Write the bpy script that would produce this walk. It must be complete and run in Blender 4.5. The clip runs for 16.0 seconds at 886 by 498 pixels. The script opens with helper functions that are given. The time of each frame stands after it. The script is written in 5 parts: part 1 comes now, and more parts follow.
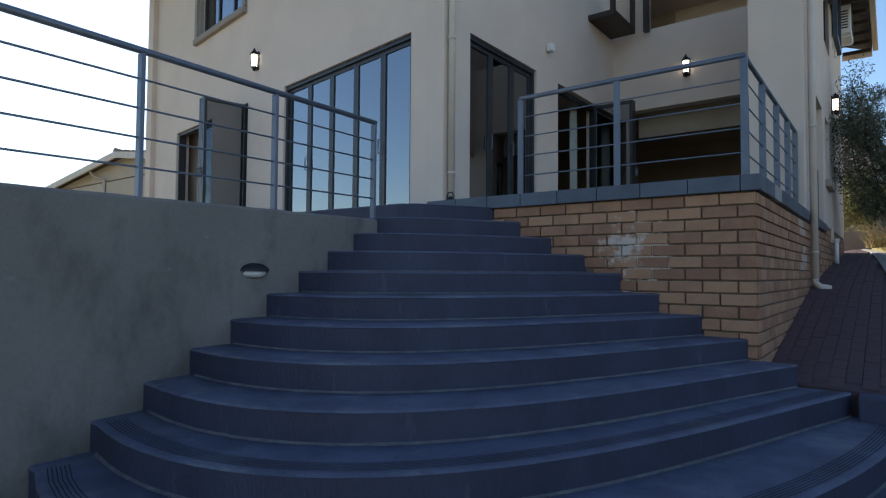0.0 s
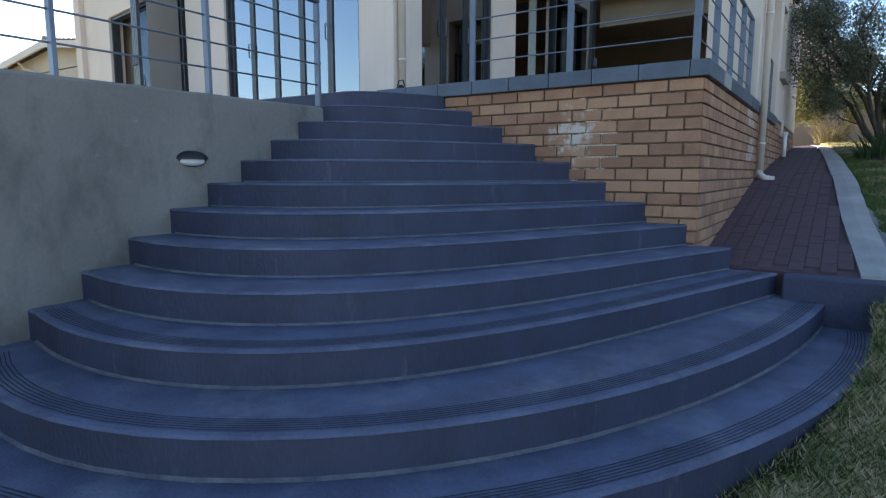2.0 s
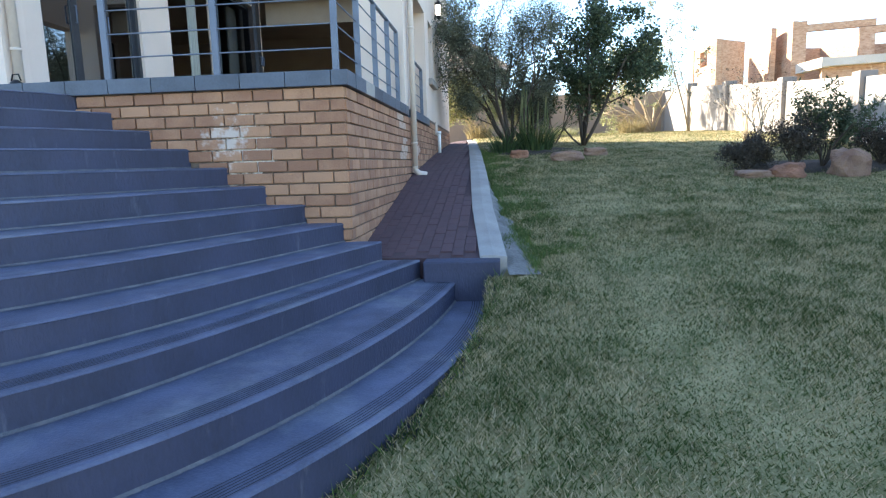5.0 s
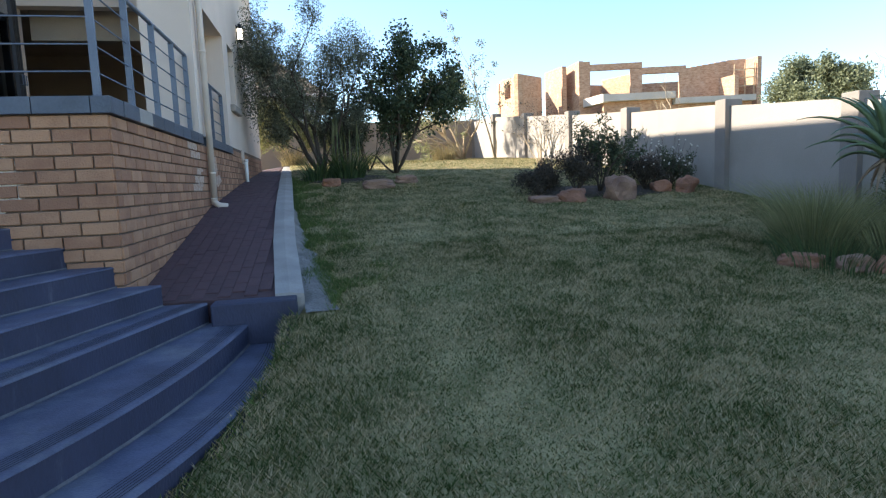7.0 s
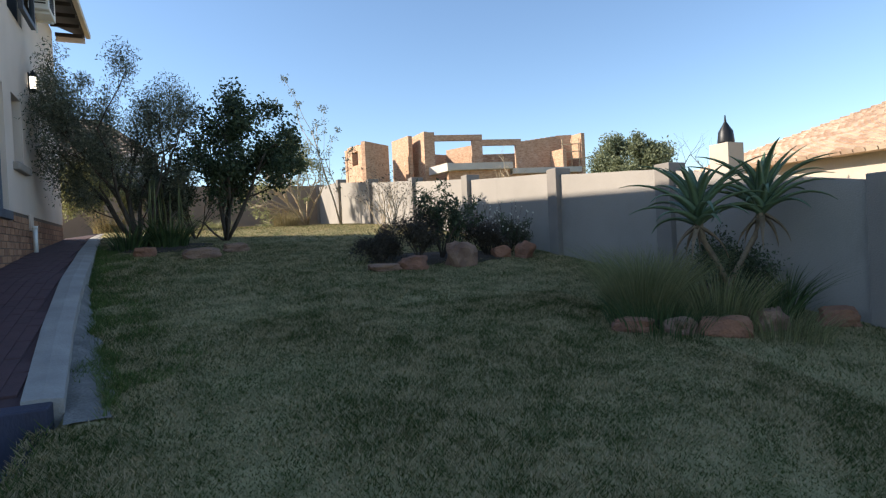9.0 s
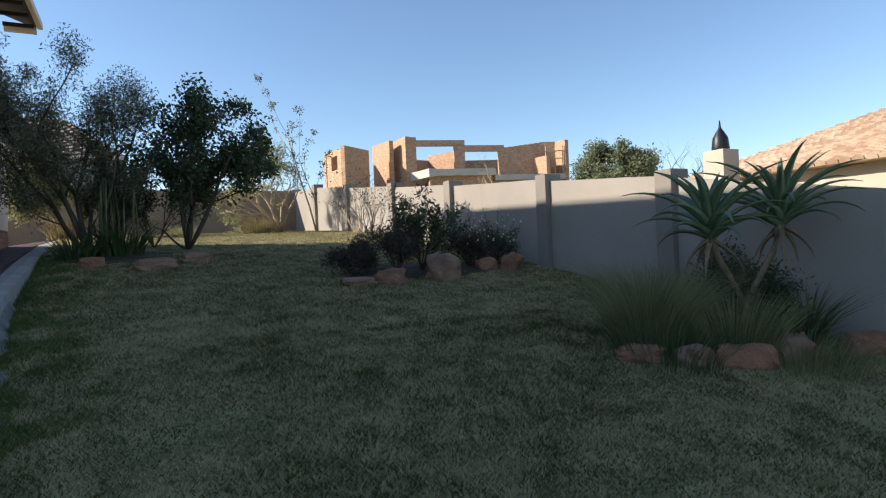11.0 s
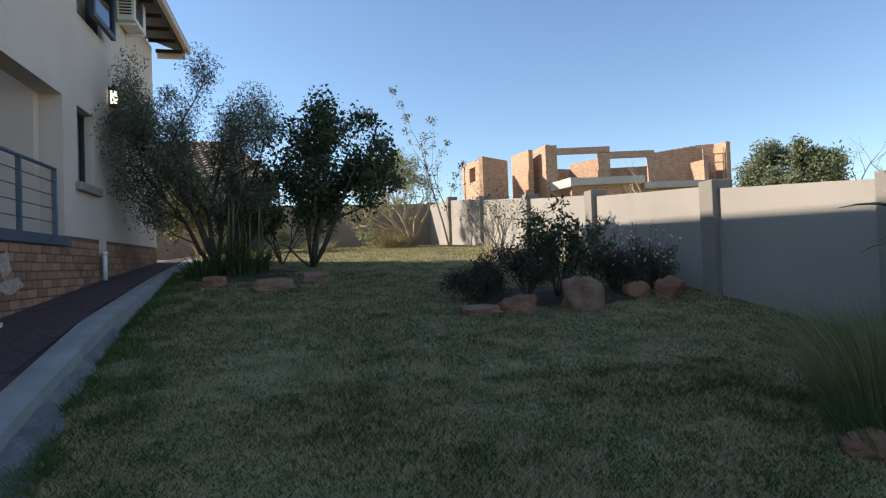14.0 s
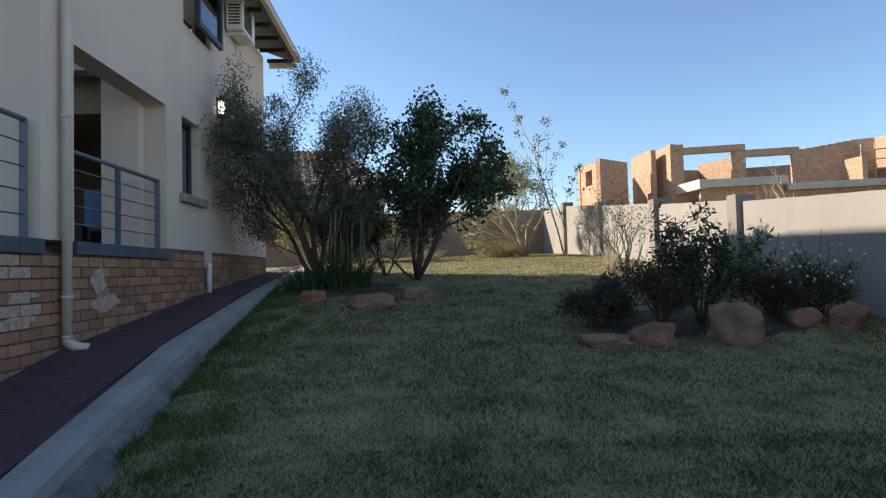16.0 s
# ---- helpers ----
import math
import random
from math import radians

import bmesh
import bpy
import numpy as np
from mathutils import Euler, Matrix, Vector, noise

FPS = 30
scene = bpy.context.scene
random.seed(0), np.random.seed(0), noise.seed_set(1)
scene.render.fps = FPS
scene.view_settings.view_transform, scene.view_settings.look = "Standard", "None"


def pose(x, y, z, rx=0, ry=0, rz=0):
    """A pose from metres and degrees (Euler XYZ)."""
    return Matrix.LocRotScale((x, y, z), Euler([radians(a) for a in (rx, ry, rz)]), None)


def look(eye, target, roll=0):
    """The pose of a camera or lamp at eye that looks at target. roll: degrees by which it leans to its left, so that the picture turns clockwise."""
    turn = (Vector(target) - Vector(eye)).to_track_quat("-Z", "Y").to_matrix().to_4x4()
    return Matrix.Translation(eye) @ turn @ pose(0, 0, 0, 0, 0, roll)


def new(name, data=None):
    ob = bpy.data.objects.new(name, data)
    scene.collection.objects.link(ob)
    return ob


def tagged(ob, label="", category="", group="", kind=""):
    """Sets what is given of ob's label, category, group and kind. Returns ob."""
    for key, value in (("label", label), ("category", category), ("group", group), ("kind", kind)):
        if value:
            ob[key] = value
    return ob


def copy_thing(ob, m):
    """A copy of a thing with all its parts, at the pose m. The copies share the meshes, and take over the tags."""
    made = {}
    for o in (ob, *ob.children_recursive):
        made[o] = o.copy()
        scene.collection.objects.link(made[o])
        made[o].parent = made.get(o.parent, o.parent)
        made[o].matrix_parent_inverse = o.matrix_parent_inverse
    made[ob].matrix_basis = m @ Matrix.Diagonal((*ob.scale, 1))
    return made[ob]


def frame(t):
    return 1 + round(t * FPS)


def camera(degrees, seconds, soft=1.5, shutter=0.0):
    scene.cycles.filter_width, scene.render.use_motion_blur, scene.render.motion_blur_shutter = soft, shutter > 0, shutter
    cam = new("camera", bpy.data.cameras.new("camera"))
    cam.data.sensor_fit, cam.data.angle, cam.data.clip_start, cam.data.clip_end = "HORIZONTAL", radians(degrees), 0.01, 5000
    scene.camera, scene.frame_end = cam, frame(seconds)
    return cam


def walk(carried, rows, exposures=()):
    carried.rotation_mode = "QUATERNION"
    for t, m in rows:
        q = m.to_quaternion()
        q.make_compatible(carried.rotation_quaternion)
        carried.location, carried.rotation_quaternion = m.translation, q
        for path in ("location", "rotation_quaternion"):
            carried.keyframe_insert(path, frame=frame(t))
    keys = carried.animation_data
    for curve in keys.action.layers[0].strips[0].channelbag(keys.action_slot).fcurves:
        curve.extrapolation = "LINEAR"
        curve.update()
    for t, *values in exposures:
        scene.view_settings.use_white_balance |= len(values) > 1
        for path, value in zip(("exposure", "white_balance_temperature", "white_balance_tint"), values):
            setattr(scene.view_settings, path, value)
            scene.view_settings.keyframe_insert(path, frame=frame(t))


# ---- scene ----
cam = camera(73.8, 16.0, 1.2)
PATH = [
    (0, (0.151, 0.001, 1.412), (-1.058, 1.592, 1.491), 0.4),
    (0.5, (0.146, 0.015, 1.388), (-1.061, 1.609, 1.36), 0.4),
    (1, (0.168, 0.038, 1.361), (-1.033, 1.633, 1.237), 0.5),
    (1.5, (0.203, 0.059, 1.338), (-0.97, 1.666, 1.133), 0.4),
    (2, (0.243, 0.09, 1.314), (-0.855, 1.742, 1.058), 0.1),
    (2.5, (0.28, 0.106, 1.311), (-0.691, 1.832, 1.029), -0.1),
    (3, (0.333, 0.105, 1.321), (-0.49, 1.904, 1.028), -0.4),
    (3.5, (0.377, 0.114, 1.345), (-0.298, 1.974, 1.051), -0.6),
    (4, (0.447, 0.136, 1.371), (-0.063, 2.047, 1.074), -0.9),
    (4.5, (0.523, 0.133, 1.381), (0.181, 2.081, 1.087), -1.3),
    (6.8, (0.959, 0.198, 1.473), (1.268, 2.159, 1.23), -2.2),
    (7, (0.941, 0.228, 1.462), (1.316, 2.179, 1.236), -2.3),
    (7.5, (1.023, 0.332, 1.462), (1.551, 2.253, 1.286), -2.5),
    (8, (1.107, 0.423, 1.469), (1.772, 2.306, 1.363), -2.6),
    (8.5, (1.207, 0.558, 1.478), (1.992, 2.397, 1.432), -2.6),
    (9, (1.363, 0.762, 1.481), (2.216, 2.571, 1.453), -2.8),
    (9.5, (1.518, 0.972, 1.489), (2.402, 2.766, 1.468), -2.6),
    (9.7, (1.591, 1.056, 1.497), (2.484, 2.845, 1.477), -2.5),
    (11.8, (2.035, 1.874, 1.595), (2.946, 3.655, 1.592), -2.5),
    (12, (2.154, 1.961, 1.602), (3.035, 3.756, 1.603), -2.6),
    (12.5, (2.224, 2.103, 1.615), (3.032, 3.933, 1.63), -2.5),
    (13, (2.312, 2.286, 1.637), (3.011, 4.16, 1.664), -2.4),
    (13.5, (2.364, 2.469, 1.666), (2.952, 4.381, 1.703), -2.3),
    (14, (2.399, 2.664, 1.711), (2.864, 4.609, 1.756), -2.1),
    (14.5, (2.447, 2.866, 1.752), (2.804, 4.834, 1.805), -2.0),
    (15, (2.515, 3.107, 1.8), (2.781, 5.088, 1.859), -1.8),
    (15.5, (2.562, 3.374, 1.833), (2.746, 5.365, 1.899), -1.6),
    (16, (2.599, 3.623, 1.871), (2.689, 5.62, 1.944), -1.5),
]
walk(cam, [(t, look(eye, target, roll)) for t, eye, target, roll in PATH],
     exposures=[(0.0, 0.85), (1.0, 1.08), (2.0, 1.68), (3.0, 2.36), (4.5, 2.6), (7.0, 1.75), (8.0, 1.25), (9.0, 0.97), (12.0, 0.78), (16.0, 0.82)])

# ---------------- light ----------------
world = bpy.data.worlds.new("sky")
scene.world = world
world.use_nodes = True
wn = world.node_tree
sky = wn.nodes.new("ShaderNodeTexSky")
sky.sky_type = 'NISHITA'
sky.sun_disc = False
SUN_TO = Vector((-1.0, 0.44, 0.578)).normalized()
sky.sun_elevation = math.asin(SUN_TO.z)
sky.sun_rotation = math.atan2(SUN_TO.x, SUN_TO.y)
sky.air_density, sky.dust_density, sky.ozone_density = 1.0, 0.2, 3.0
wn.links.new(sky.outputs[0], wn.nodes["Background"].inputs[0])
wn.nodes["Background"].inputs[1].default_value = 0.115
sun_data = bpy.data.lights.new("sun", 'SUN')
sun_data.energy, sun_data.angle, sun_data.color = 5.0, radians(0.5), (1.0, 0.90, 0.76)
sun_ob = new("sun", sun_data)
sun_ob.matrix_world = look(SUN_TO * 60, (0, 0, 0))


# ---------------- materials ----------------
def mat(name, c1, c2=None, rough=0.8, scale=6.0, fine=60.0, bump=0.15, metal=0.0, obj_var=0.0, island_var=0.0, stretch=(1, 1, 1), spec=0.5):
    m = bpy.data.materials.new(name)
    m.use_nodes = True
    nt = m.node_tree
    N, L = nt.nodes, nt.links
    b = N["Principled BSDF"]
    b.inputs["Roughness"].default_value = rough
    b.inputs["Metallic"].default_value = metal
    b.inputs["Specular IOR Level"].default_value = spec
    c2 = c2 or tuple(v * 0.75 for v in c1)
    geo = N.new("ShaderNodeNewGeometry")
    mp = N.new("ShaderNodeMapping")
    mp.inputs["Scale"].default_value = stretch
    L.new(geo.outputs["Position"], mp.inputs["Vector"])
    n1, n2 = N.new("ShaderNodeTexNoise"), N.new("ShaderNodeTexNoise")
    n1.inputs["Scale"].default_value, n1.inputs["Detail"].default_value = scale, 6
    n2.inputs["Scale"].default_value, n2.inputs["Detail"].default_value = fine, 3
    L.new(mp.outputs[0], n1.inputs["Vector"])
    L.new(mp.outputs[0], n2.inputs["Vector"])
    add = N.new("ShaderNodeMath")
    add.operation = 'MULTIPLY_ADD'
    L.new(n2.outputs["Fac"], add.inputs[0])
    add.inputs[1].default_value = 0.4
    sub = N.new("ShaderNodeMath")
    sub.operation = 'SUBTRACT'
    L.new(n1.outputs["Fac"], sub.inputs[0])
    sub.inputs[1].default_value = 0.2
    L.new(sub.outputs[0], add.inputs[2])
    src = add.outputs[0]
    for amount, out in ((obj_var, "obj"), (island_var, "isl")):
        if amount:
            if out == "obj":
                o = N.new("ShaderNodeObjectInfo").outputs["Random"]
            else:
                o = geo.outputs["Random Per Island"]
            a2 = N.new("ShaderNodeMath")
            a2.operation = 'MULTIPLY_ADD'
            L.new(o, a2.inputs[0])
            a2.inputs[1].default_value = amount
            s2 = N.new("ShaderNodeMath")
            s2.operation = 'SUBTRACT'
            L.new(src, s2.inputs[0])
            s2.inputs[1].default_value = amount / 2
            L.new(s2.outputs[0], a2.inputs[2])
            src = a2.outputs[0]
    ramp = N.new("ShaderNodeValToRGB")
    ramp.color_ramp.elements[0].position, ramp.color_ramp.elements[1].position = 0.28, 0.72
    ramp.color_ramp.elements[0].color = (*c2, 1)
    ramp.color_ramp.elements[1].color = (*c1, 1)
    L.new(src, ramp.inputs[0])
    L.new(ramp.outputs[0], b.inputs["Base Color"])
    if bump:
        bp = N.new("ShaderNodeBump")
        bp.inputs["Strength"].default_value, bp.inputs["Distance"].default_value = bump, 0.02
        L.new(n2.outputs["Fac"], bp.inputs["Height"])
        L.new(bp.outputs[0], b.inputs["Normal"])
    return m


def stain(m, color, scale, lo, hi, stretch=(1, 1, 1), centre=None, radius=1.0, amount=0.8):
    """Mix a blotchy deposit into a surface, all over or round one spot."""
    nt = m.node_tree
    N, L = nt.nodes, nt.links
    b = N["Principled BSDF"]
    src = b.inputs["Base Color"].links[0].from_socket
    geo, mp, nz = N.new("ShaderNodeNewGeometry"), N.new("ShaderNodeMapping"), N.new("ShaderNodeTexNoise")
    mp.inputs["Scale"].default_value = stretch
    nz.inputs["Scale"].default_value, nz.inputs["Detail"].default_value, nz.inputs["Roughness"].default_value = scale, 7, 0.65
    L.new(geo.outputs["Position"], mp.inputs["Vector"])
    L.new(mp.outputs[0], nz.inputs["Vector"])
    mr = N.new("ShaderNodeMapRange")
    mr.inputs["From Min"].default_value, mr.inputs["From Max"].default_value = lo, hi
    mr.inputs["To Max"].default_value = amount
    fac = nz.outputs["Fac"]
    if centre:
        d = N.new("ShaderNodeVectorMath")
        d.operation = 'DISTANCE'
        d.inputs[1].default_value = centre
        L.new(geo.outputs["Position"], d.inputs[0])
        fall = N.new("ShaderNodeMapRange")
        fall.inputs["From Min"].default_value, fall.inputs["From Max"].default_value = 0.0, radius
        fall.inputs["To Min"].default_value, fall.inputs["To Max"].default_value = 0.12, -0.35
        L.new(d.outputs["Value"], fall.inputs["Value"])
        add = N.new("ShaderNodeMath")
        L.new(fac, add.inputs[0])
        L.new(fall.outputs[0], add.inputs[1])
        fac = add.outputs[0]
    L.new(fac, mr.inputs["Value"])
    mix = N.new("ShaderNodeMix")
    mix.data_type = 'RGBA'
    L.new(mr.outputs[0], mix.inputs[0])
    L.new(src, mix.inputs[6])
    mix.inputs[7].default_value = (*color, 1)
    L.new(mix.outputs[2], b.inputs["Base Color"])


def leaf_mat(name, c1, c2, trans=0.3):
    m = mat(name, c1, c2, rough=0.6, scale=3, fine=20, bump=0, island_var=0.6, spec=0.3)
    nt = m.node_tree
    b = nt.nodes["Principled BSDF"]
    tr = nt.nodes.new("ShaderNodeBsdfTranslucent")
    mix = nt.nodes.new("ShaderNodeMixShader")
    mix.inputs[0].default_value = trans
    col = b.inputs["Base Color"].links[0].from_socket
    nt.links.new(col, tr.inputs["Color"])
    nt.links.new(b.outputs[0], mix.inputs[1])
    nt.links.new(tr.outputs[0], mix.inputs[2])
    nt.links.new(mix.outputs[0], nt.nodes["Material Output"].inputs["Surface"])
    return m


def glow(name, color, strength):
    m = bpy.data.materials.new(name)
    m.use_nodes = True
    b = m.node_tree.nodes["Principled BSDF"]
    b.inputs["Emission Color"].default_value = (*color, 1)
    b.inputs["Emission Strength"].default_value = strength
    return m


def glass_mat(name, tint, rough=0.02):
    m = bpy.data.materials.new(name)
    m.use_nodes = True
    nt = m.node_tree
    for n in list(nt.nodes):
        if n.type == 'BSDF_PRINCIPLED':
            nt.nodes.remove(n)
    gl, tr, mx = nt.nodes.new("ShaderNodeBsdfGlossy"), nt.nodes.new("ShaderNodeBsdfTransparent"), nt.nodes.new("ShaderNodeMixShader")
    gl.inputs["Roughness"].default_value = rough
    gl.inputs["Color"].default_value = (0.9, 0.95, 1, 1)
    tr.inputs["Color"].default_value = (*tint, 1)
    lw = nt.nodes.new("ShaderNodeFresnel")
    lw.inputs["IOR"].default_value = 3.2
    nt.links.new(lw.outputs[0], mx.inputs[0])
    nt.links.new(tr.outputs[0], mx.inputs[1])
    nt.links.new(gl.outputs[0], mx.inputs[2])
    nt.links.new(mx.outputs[0], nt.nodes["Material Output"].inputs["Surface"])
    return m


PLASTER = mat("cream_plaster", (0.70, 0.58, 0.49), (0.63, 0.52, 0.435), 0.92, 1.2, 90, 0.2)
PLASTER_TRIM = mat("taupe_plaster", (0.33, 0.29, 0.25), (0.26, 0.22, 0.19), 0.9, 3, 80, 0.2)
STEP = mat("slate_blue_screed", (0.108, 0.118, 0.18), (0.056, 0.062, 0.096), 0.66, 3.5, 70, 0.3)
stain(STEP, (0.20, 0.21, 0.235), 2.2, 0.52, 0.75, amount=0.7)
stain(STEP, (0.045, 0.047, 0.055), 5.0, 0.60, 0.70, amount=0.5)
# Same screed with the shade of upright faces put into the colour; pale drips on top
SHADED_SCREED = mat("slate_blue_shaded_screed", (0.042, 0.047, 0.088), (0.026, 0.029, 0.052), 0.66, 3.0, 60, 0.35, stretch=(1, 1, 0.35))
stain(SHADED_SCREED, (0.15, 0.16, 0.20), 9.0, 0.62, 0.78, (1, 1, 0.22), amount=0.6)
GROOVE = mat("groove_line", (0.022, 0.024, 0.033), (0.014, 0.015, 0.02), 0.9, 8, 60, 0.2)
CONCRETE = mat("raw_cement_render", (0.24, 0.218, 0.192), (0.18, 0.163, 0.145), 0.92, 1.3, 40, 0.3)
stain(CONCRETE, (0.10, 0.092, 0.084), 2.2, 0.50, 0.66, (1, 1, 0.55), amount=0.75)
stain(CONCRETE, (0.34, 0.32, 0.29), 7.0, 0.64, 0.74, amount=0.5)
BRICK = mat("face_brick", (0.43, 0.235, 0.135), (0.29, 0.145, 0.085), 0.88, 5, 70, 0.4, obj_var=0.5)
stain(BRICK, (0.62, 0.53, 0.46), 9.0, 0.46, 0.60, (1, 1, 1), (-1.85, 5.44, 1.68), 0.55, 0.8)
MORTAR = mat("mortar", (0.21, 0.15, 0.11), (0.13, 0.095, 0.075), 0.95, 9, 90, 0.5)
stain(MORTAR, (0.8, 0.74, 0.68), 7.0, 0.38, 0.5, (1, 1, 1), (-1.72, 5.46, 1.58), 0.62, 0.95)
LIME = mat("lime_bloom", (0.56, 0.45, 0.37), (0.37, 0.225, 0.14), 0.95, 18, 80, 0.3)
STEEL = mat("painted_steel", (0.15, 0.175, 0.22), (0.11, 0.13, 0.17), 0.45, 4, 60, 0.05, metal=0.3)
CAP = mat("slate_tile_cap", (0.095, 0.115, 0.15), (0.06, 0.072, 0.095), 0.5, 3, 50, 0.15, obj_var=0.3)
ALU = mat("charcoal_aluminium", (0.055, 0.058, 0.066), (0.04, 0.042, 0.048), 0.42, 5, 60, 0.05, metal=0.4)
GLASS = glass_mat("door_glass", (0.30, 0.36, 0.38))
DARK = mat("dark_timber", (0.035, 0.022, 0.015), (0.018, 0.012, 0.009), 0.5, 2, 30, 0.1)
INSIDE = mat("interior_paint", (0.42, 0.35, 0.28), (0.35, 0.29, 0.23), 0.9, 2, 40, 0.1)
IFLOOR = mat("interior_floor", (0.22, 0.18, 0.14), (0.16, 0.13, 0.10), 0.35, 2, 40, 0.05)
CURTAIN = mat("pale_curtain", (0.46, 0.47, 0.42), (0.32, 0.33, 0.30), 0.95, 3, 40, 0.2, stretch=(8, 8, 0.3))
BLUE = mat("blue_fabric", (0.12, 0.25, 0.40), (0.09, 0.19, 0.32), 0.9, 3, 60, 0.2)
PIPE = mat("cream_pipe", (0.62, 0.54, 0.46), (0.55, 0.47, 0.40), 0.6, 3, 40, 0.05)
WHITE = mat("white_plastic", (0.78, 0.78, 0.76), (0.68, 0.68, 0.66), 0.5, 4, 40, 0.03)
BLACK = mat("black_metal", (0.018, 0.018, 0.02), (0.012, 0.012, 0.013), 0.45, 6, 60, 0.05, metal=0.3)
PAVER = mat("maroon_paver", (0.098, 0.052, 0.055), (0.074, 0.041, 0.045), 0.85, 5, 70, 0.4, obj_var=0.35, island_var=0.3)
SAND = mat("joint_sand", (0.088, 0.049, 0.051), (0.068, 0.04, 0.042), 0.95, 10, 90, 0.3)
STRIP = mat("cement_edging", (0.40, 0.37, 0.335), (0.29, 0.27, 0.245), 0.92, 3, 60, 0.35)
APRON = mat("rough_cement", (0.26, 0.24, 0.215), (0.14, 0.13, 0.115), 0.95, 5, 40, 0.8)
SOIL = mat("dry_thatch", (0.38, 0.315, 0.15), (0.135, 0.13, 0.042), 0.97, 3.2, 70, 0.9)
BED = mat("bed_soil", (0.07, 0.05, 0.035), (0.04, 0.03, 0.022), 0.97, 5, 40, 0.9)
WALLP = mat("boundary_plaster", (0.325, 0.29, 0.255), (0.275, 0.247, 0.217), 0.94, 1.1, 60, 0.3)
stain(WALLP, (0.21, 0.19, 0.17), 1.6, 0.58, 0.75, (1, 1, 0.5), amount=0.5)
POST = mat("pier_plaster", (0.26, 0.23, 0.20), (0.20, 0.175, 0.155), 0.94, 1.4, 60, 0.3)
BACKW = mat("back_wall_plaster", (0.30, 0.23, 0.17), (0.22, 0.17, 0.13), 0.94, 1.3, 60, 0.3)
ROCK = mat("red_sandstone", (0.36, 0.17, 0.10), (0.20, 0.10, 0.065), 0.92, 4, 40, 0.9, obj_var=0.6)
ROCKT = mat("buff_sandstone", (0.35, 0.215, 0.14), (0.21, 0.12, 0.085), 0.92, 4, 40, 0.9)
BARK = mat("grey_bark", (0.11, 0.085, 0.062), (0.055, 0.042, 0.032), 0.95, 8, 50, 0.8, stretch=(1, 1, 0.3))
DRYBARK = mat("dry_twig", (0.50, 0.40, 0.27), (0.34, 0.25, 0.16), 0.95, 8, 50, 0.4)
LEAF_OLIVE = leaf_mat("olive_leaf", (0.20, 0.21, 0.145), (0.095, 0.105, 0.07))
LEAF_DARK = leaf_mat("dark_leaf", (0.09, 0.12, 0.062), (0.04, 0.058, 0.03))
LEAF_PALE = leaf_mat("pale_leaf", (0.36, 0.35, 0.17), (0.2, 0.21, 0.09), 0.4)
LEAF_FAR = leaf_mat("grey_green_leaf", (0.24, 0.26, 0.15), (0.12, 0.14, 0.08))
LEAF_BUSH = leaf_mat("bush_leaf", (0.10, 0.125, 0.066), (0.05, 0.068, 0.036))
LEAF_HEATH = leaf_mat("heath_leaf", (0.115, 0.095, 0.07), (0.06, 0.05, 0.038))
TUSSOCK = leaf_mat("tussock_blade", (0.31, 0.295, 0.14), (0.13, 0.14, 0.055), 0.3)
STRAP = leaf_mat("strap_blade", (0.10, 0.15, 0.055), (0.05, 0.08, 0.03), 0.3)
LUSH = leaf_mat("lush_grass_blade", (0.15, 0.20, 0.052), (0.068, 0.108, 0.026), 0.3)
DRYGRASS = leaf_mat("dry_grass_blade", (0.40, 0.33, 0.17), (0.25, 0.20, 0.10), 0.4)
ALOE = mat("aloe_leaf", (0.15, 0.215, 0.115), (0.09, 0.14, 0.07), 0.45, 4, 40, 0.1)
ALOEDRY = mat("aloe_dead_leaf", (0.30, 0.22, 0.14), (0.19, 0.13, 0.085), 0.9, 9, 50, 0.3)
ALOESTEM = mat("aloe_stem", (0.26, 0.19, 0.12), (0.15, 0.11, 0.075), 0.9, 9, 50, 0.5)
FLOWER = mat("white_seed_head", (0.62, 0.58, 0.48), (0.5, 0.45, 0.36), 0.9, 9, 50, 0.1)
RUINB = mat("raw_orange_brick", (0.54, 0.355, 0.235), (0.33, 0.18, 0.105), 0.93, 4.5, 11, 0.5, stretch=(1, 1, 2.6))
stain(RUINB, (0.60, 0.50, 0.40), 1.3, 0.56, 0.74, amount=0.5)
RUINC = mat("raw_slab_concrete", (0.55, 0.50, 0.44), (0.45, 0.41, 0.36), 0.93, 1.2, 20, 0.3)
TILE = mat("terracotta_roof_tile", (0.62, 0.47, 0.35), (0.45, 0.30, 0.21), 0.85, 3, 30, 0.3, island_var=0.7)
TILEG = mat("brown_roof_tile", (0.26, 0.20, 0.155), (0.17, 0.13, 0.10), 0.85, 3, 30, 0.3, island_var=0.5)
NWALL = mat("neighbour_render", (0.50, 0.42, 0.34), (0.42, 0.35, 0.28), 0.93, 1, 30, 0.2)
# Render for the far house, bluish shade mixed into its colour
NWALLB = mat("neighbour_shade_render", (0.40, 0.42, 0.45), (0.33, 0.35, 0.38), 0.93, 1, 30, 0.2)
JOINT = mat("pale_mortar_line", (0.155, 0.15, 0.155), (0.07, 0.072, 0.09), 0.95, 9, 70, 0.4)
BULB = glow("lamp_glow", (1.0, 0.90, 0.74), 1.9)


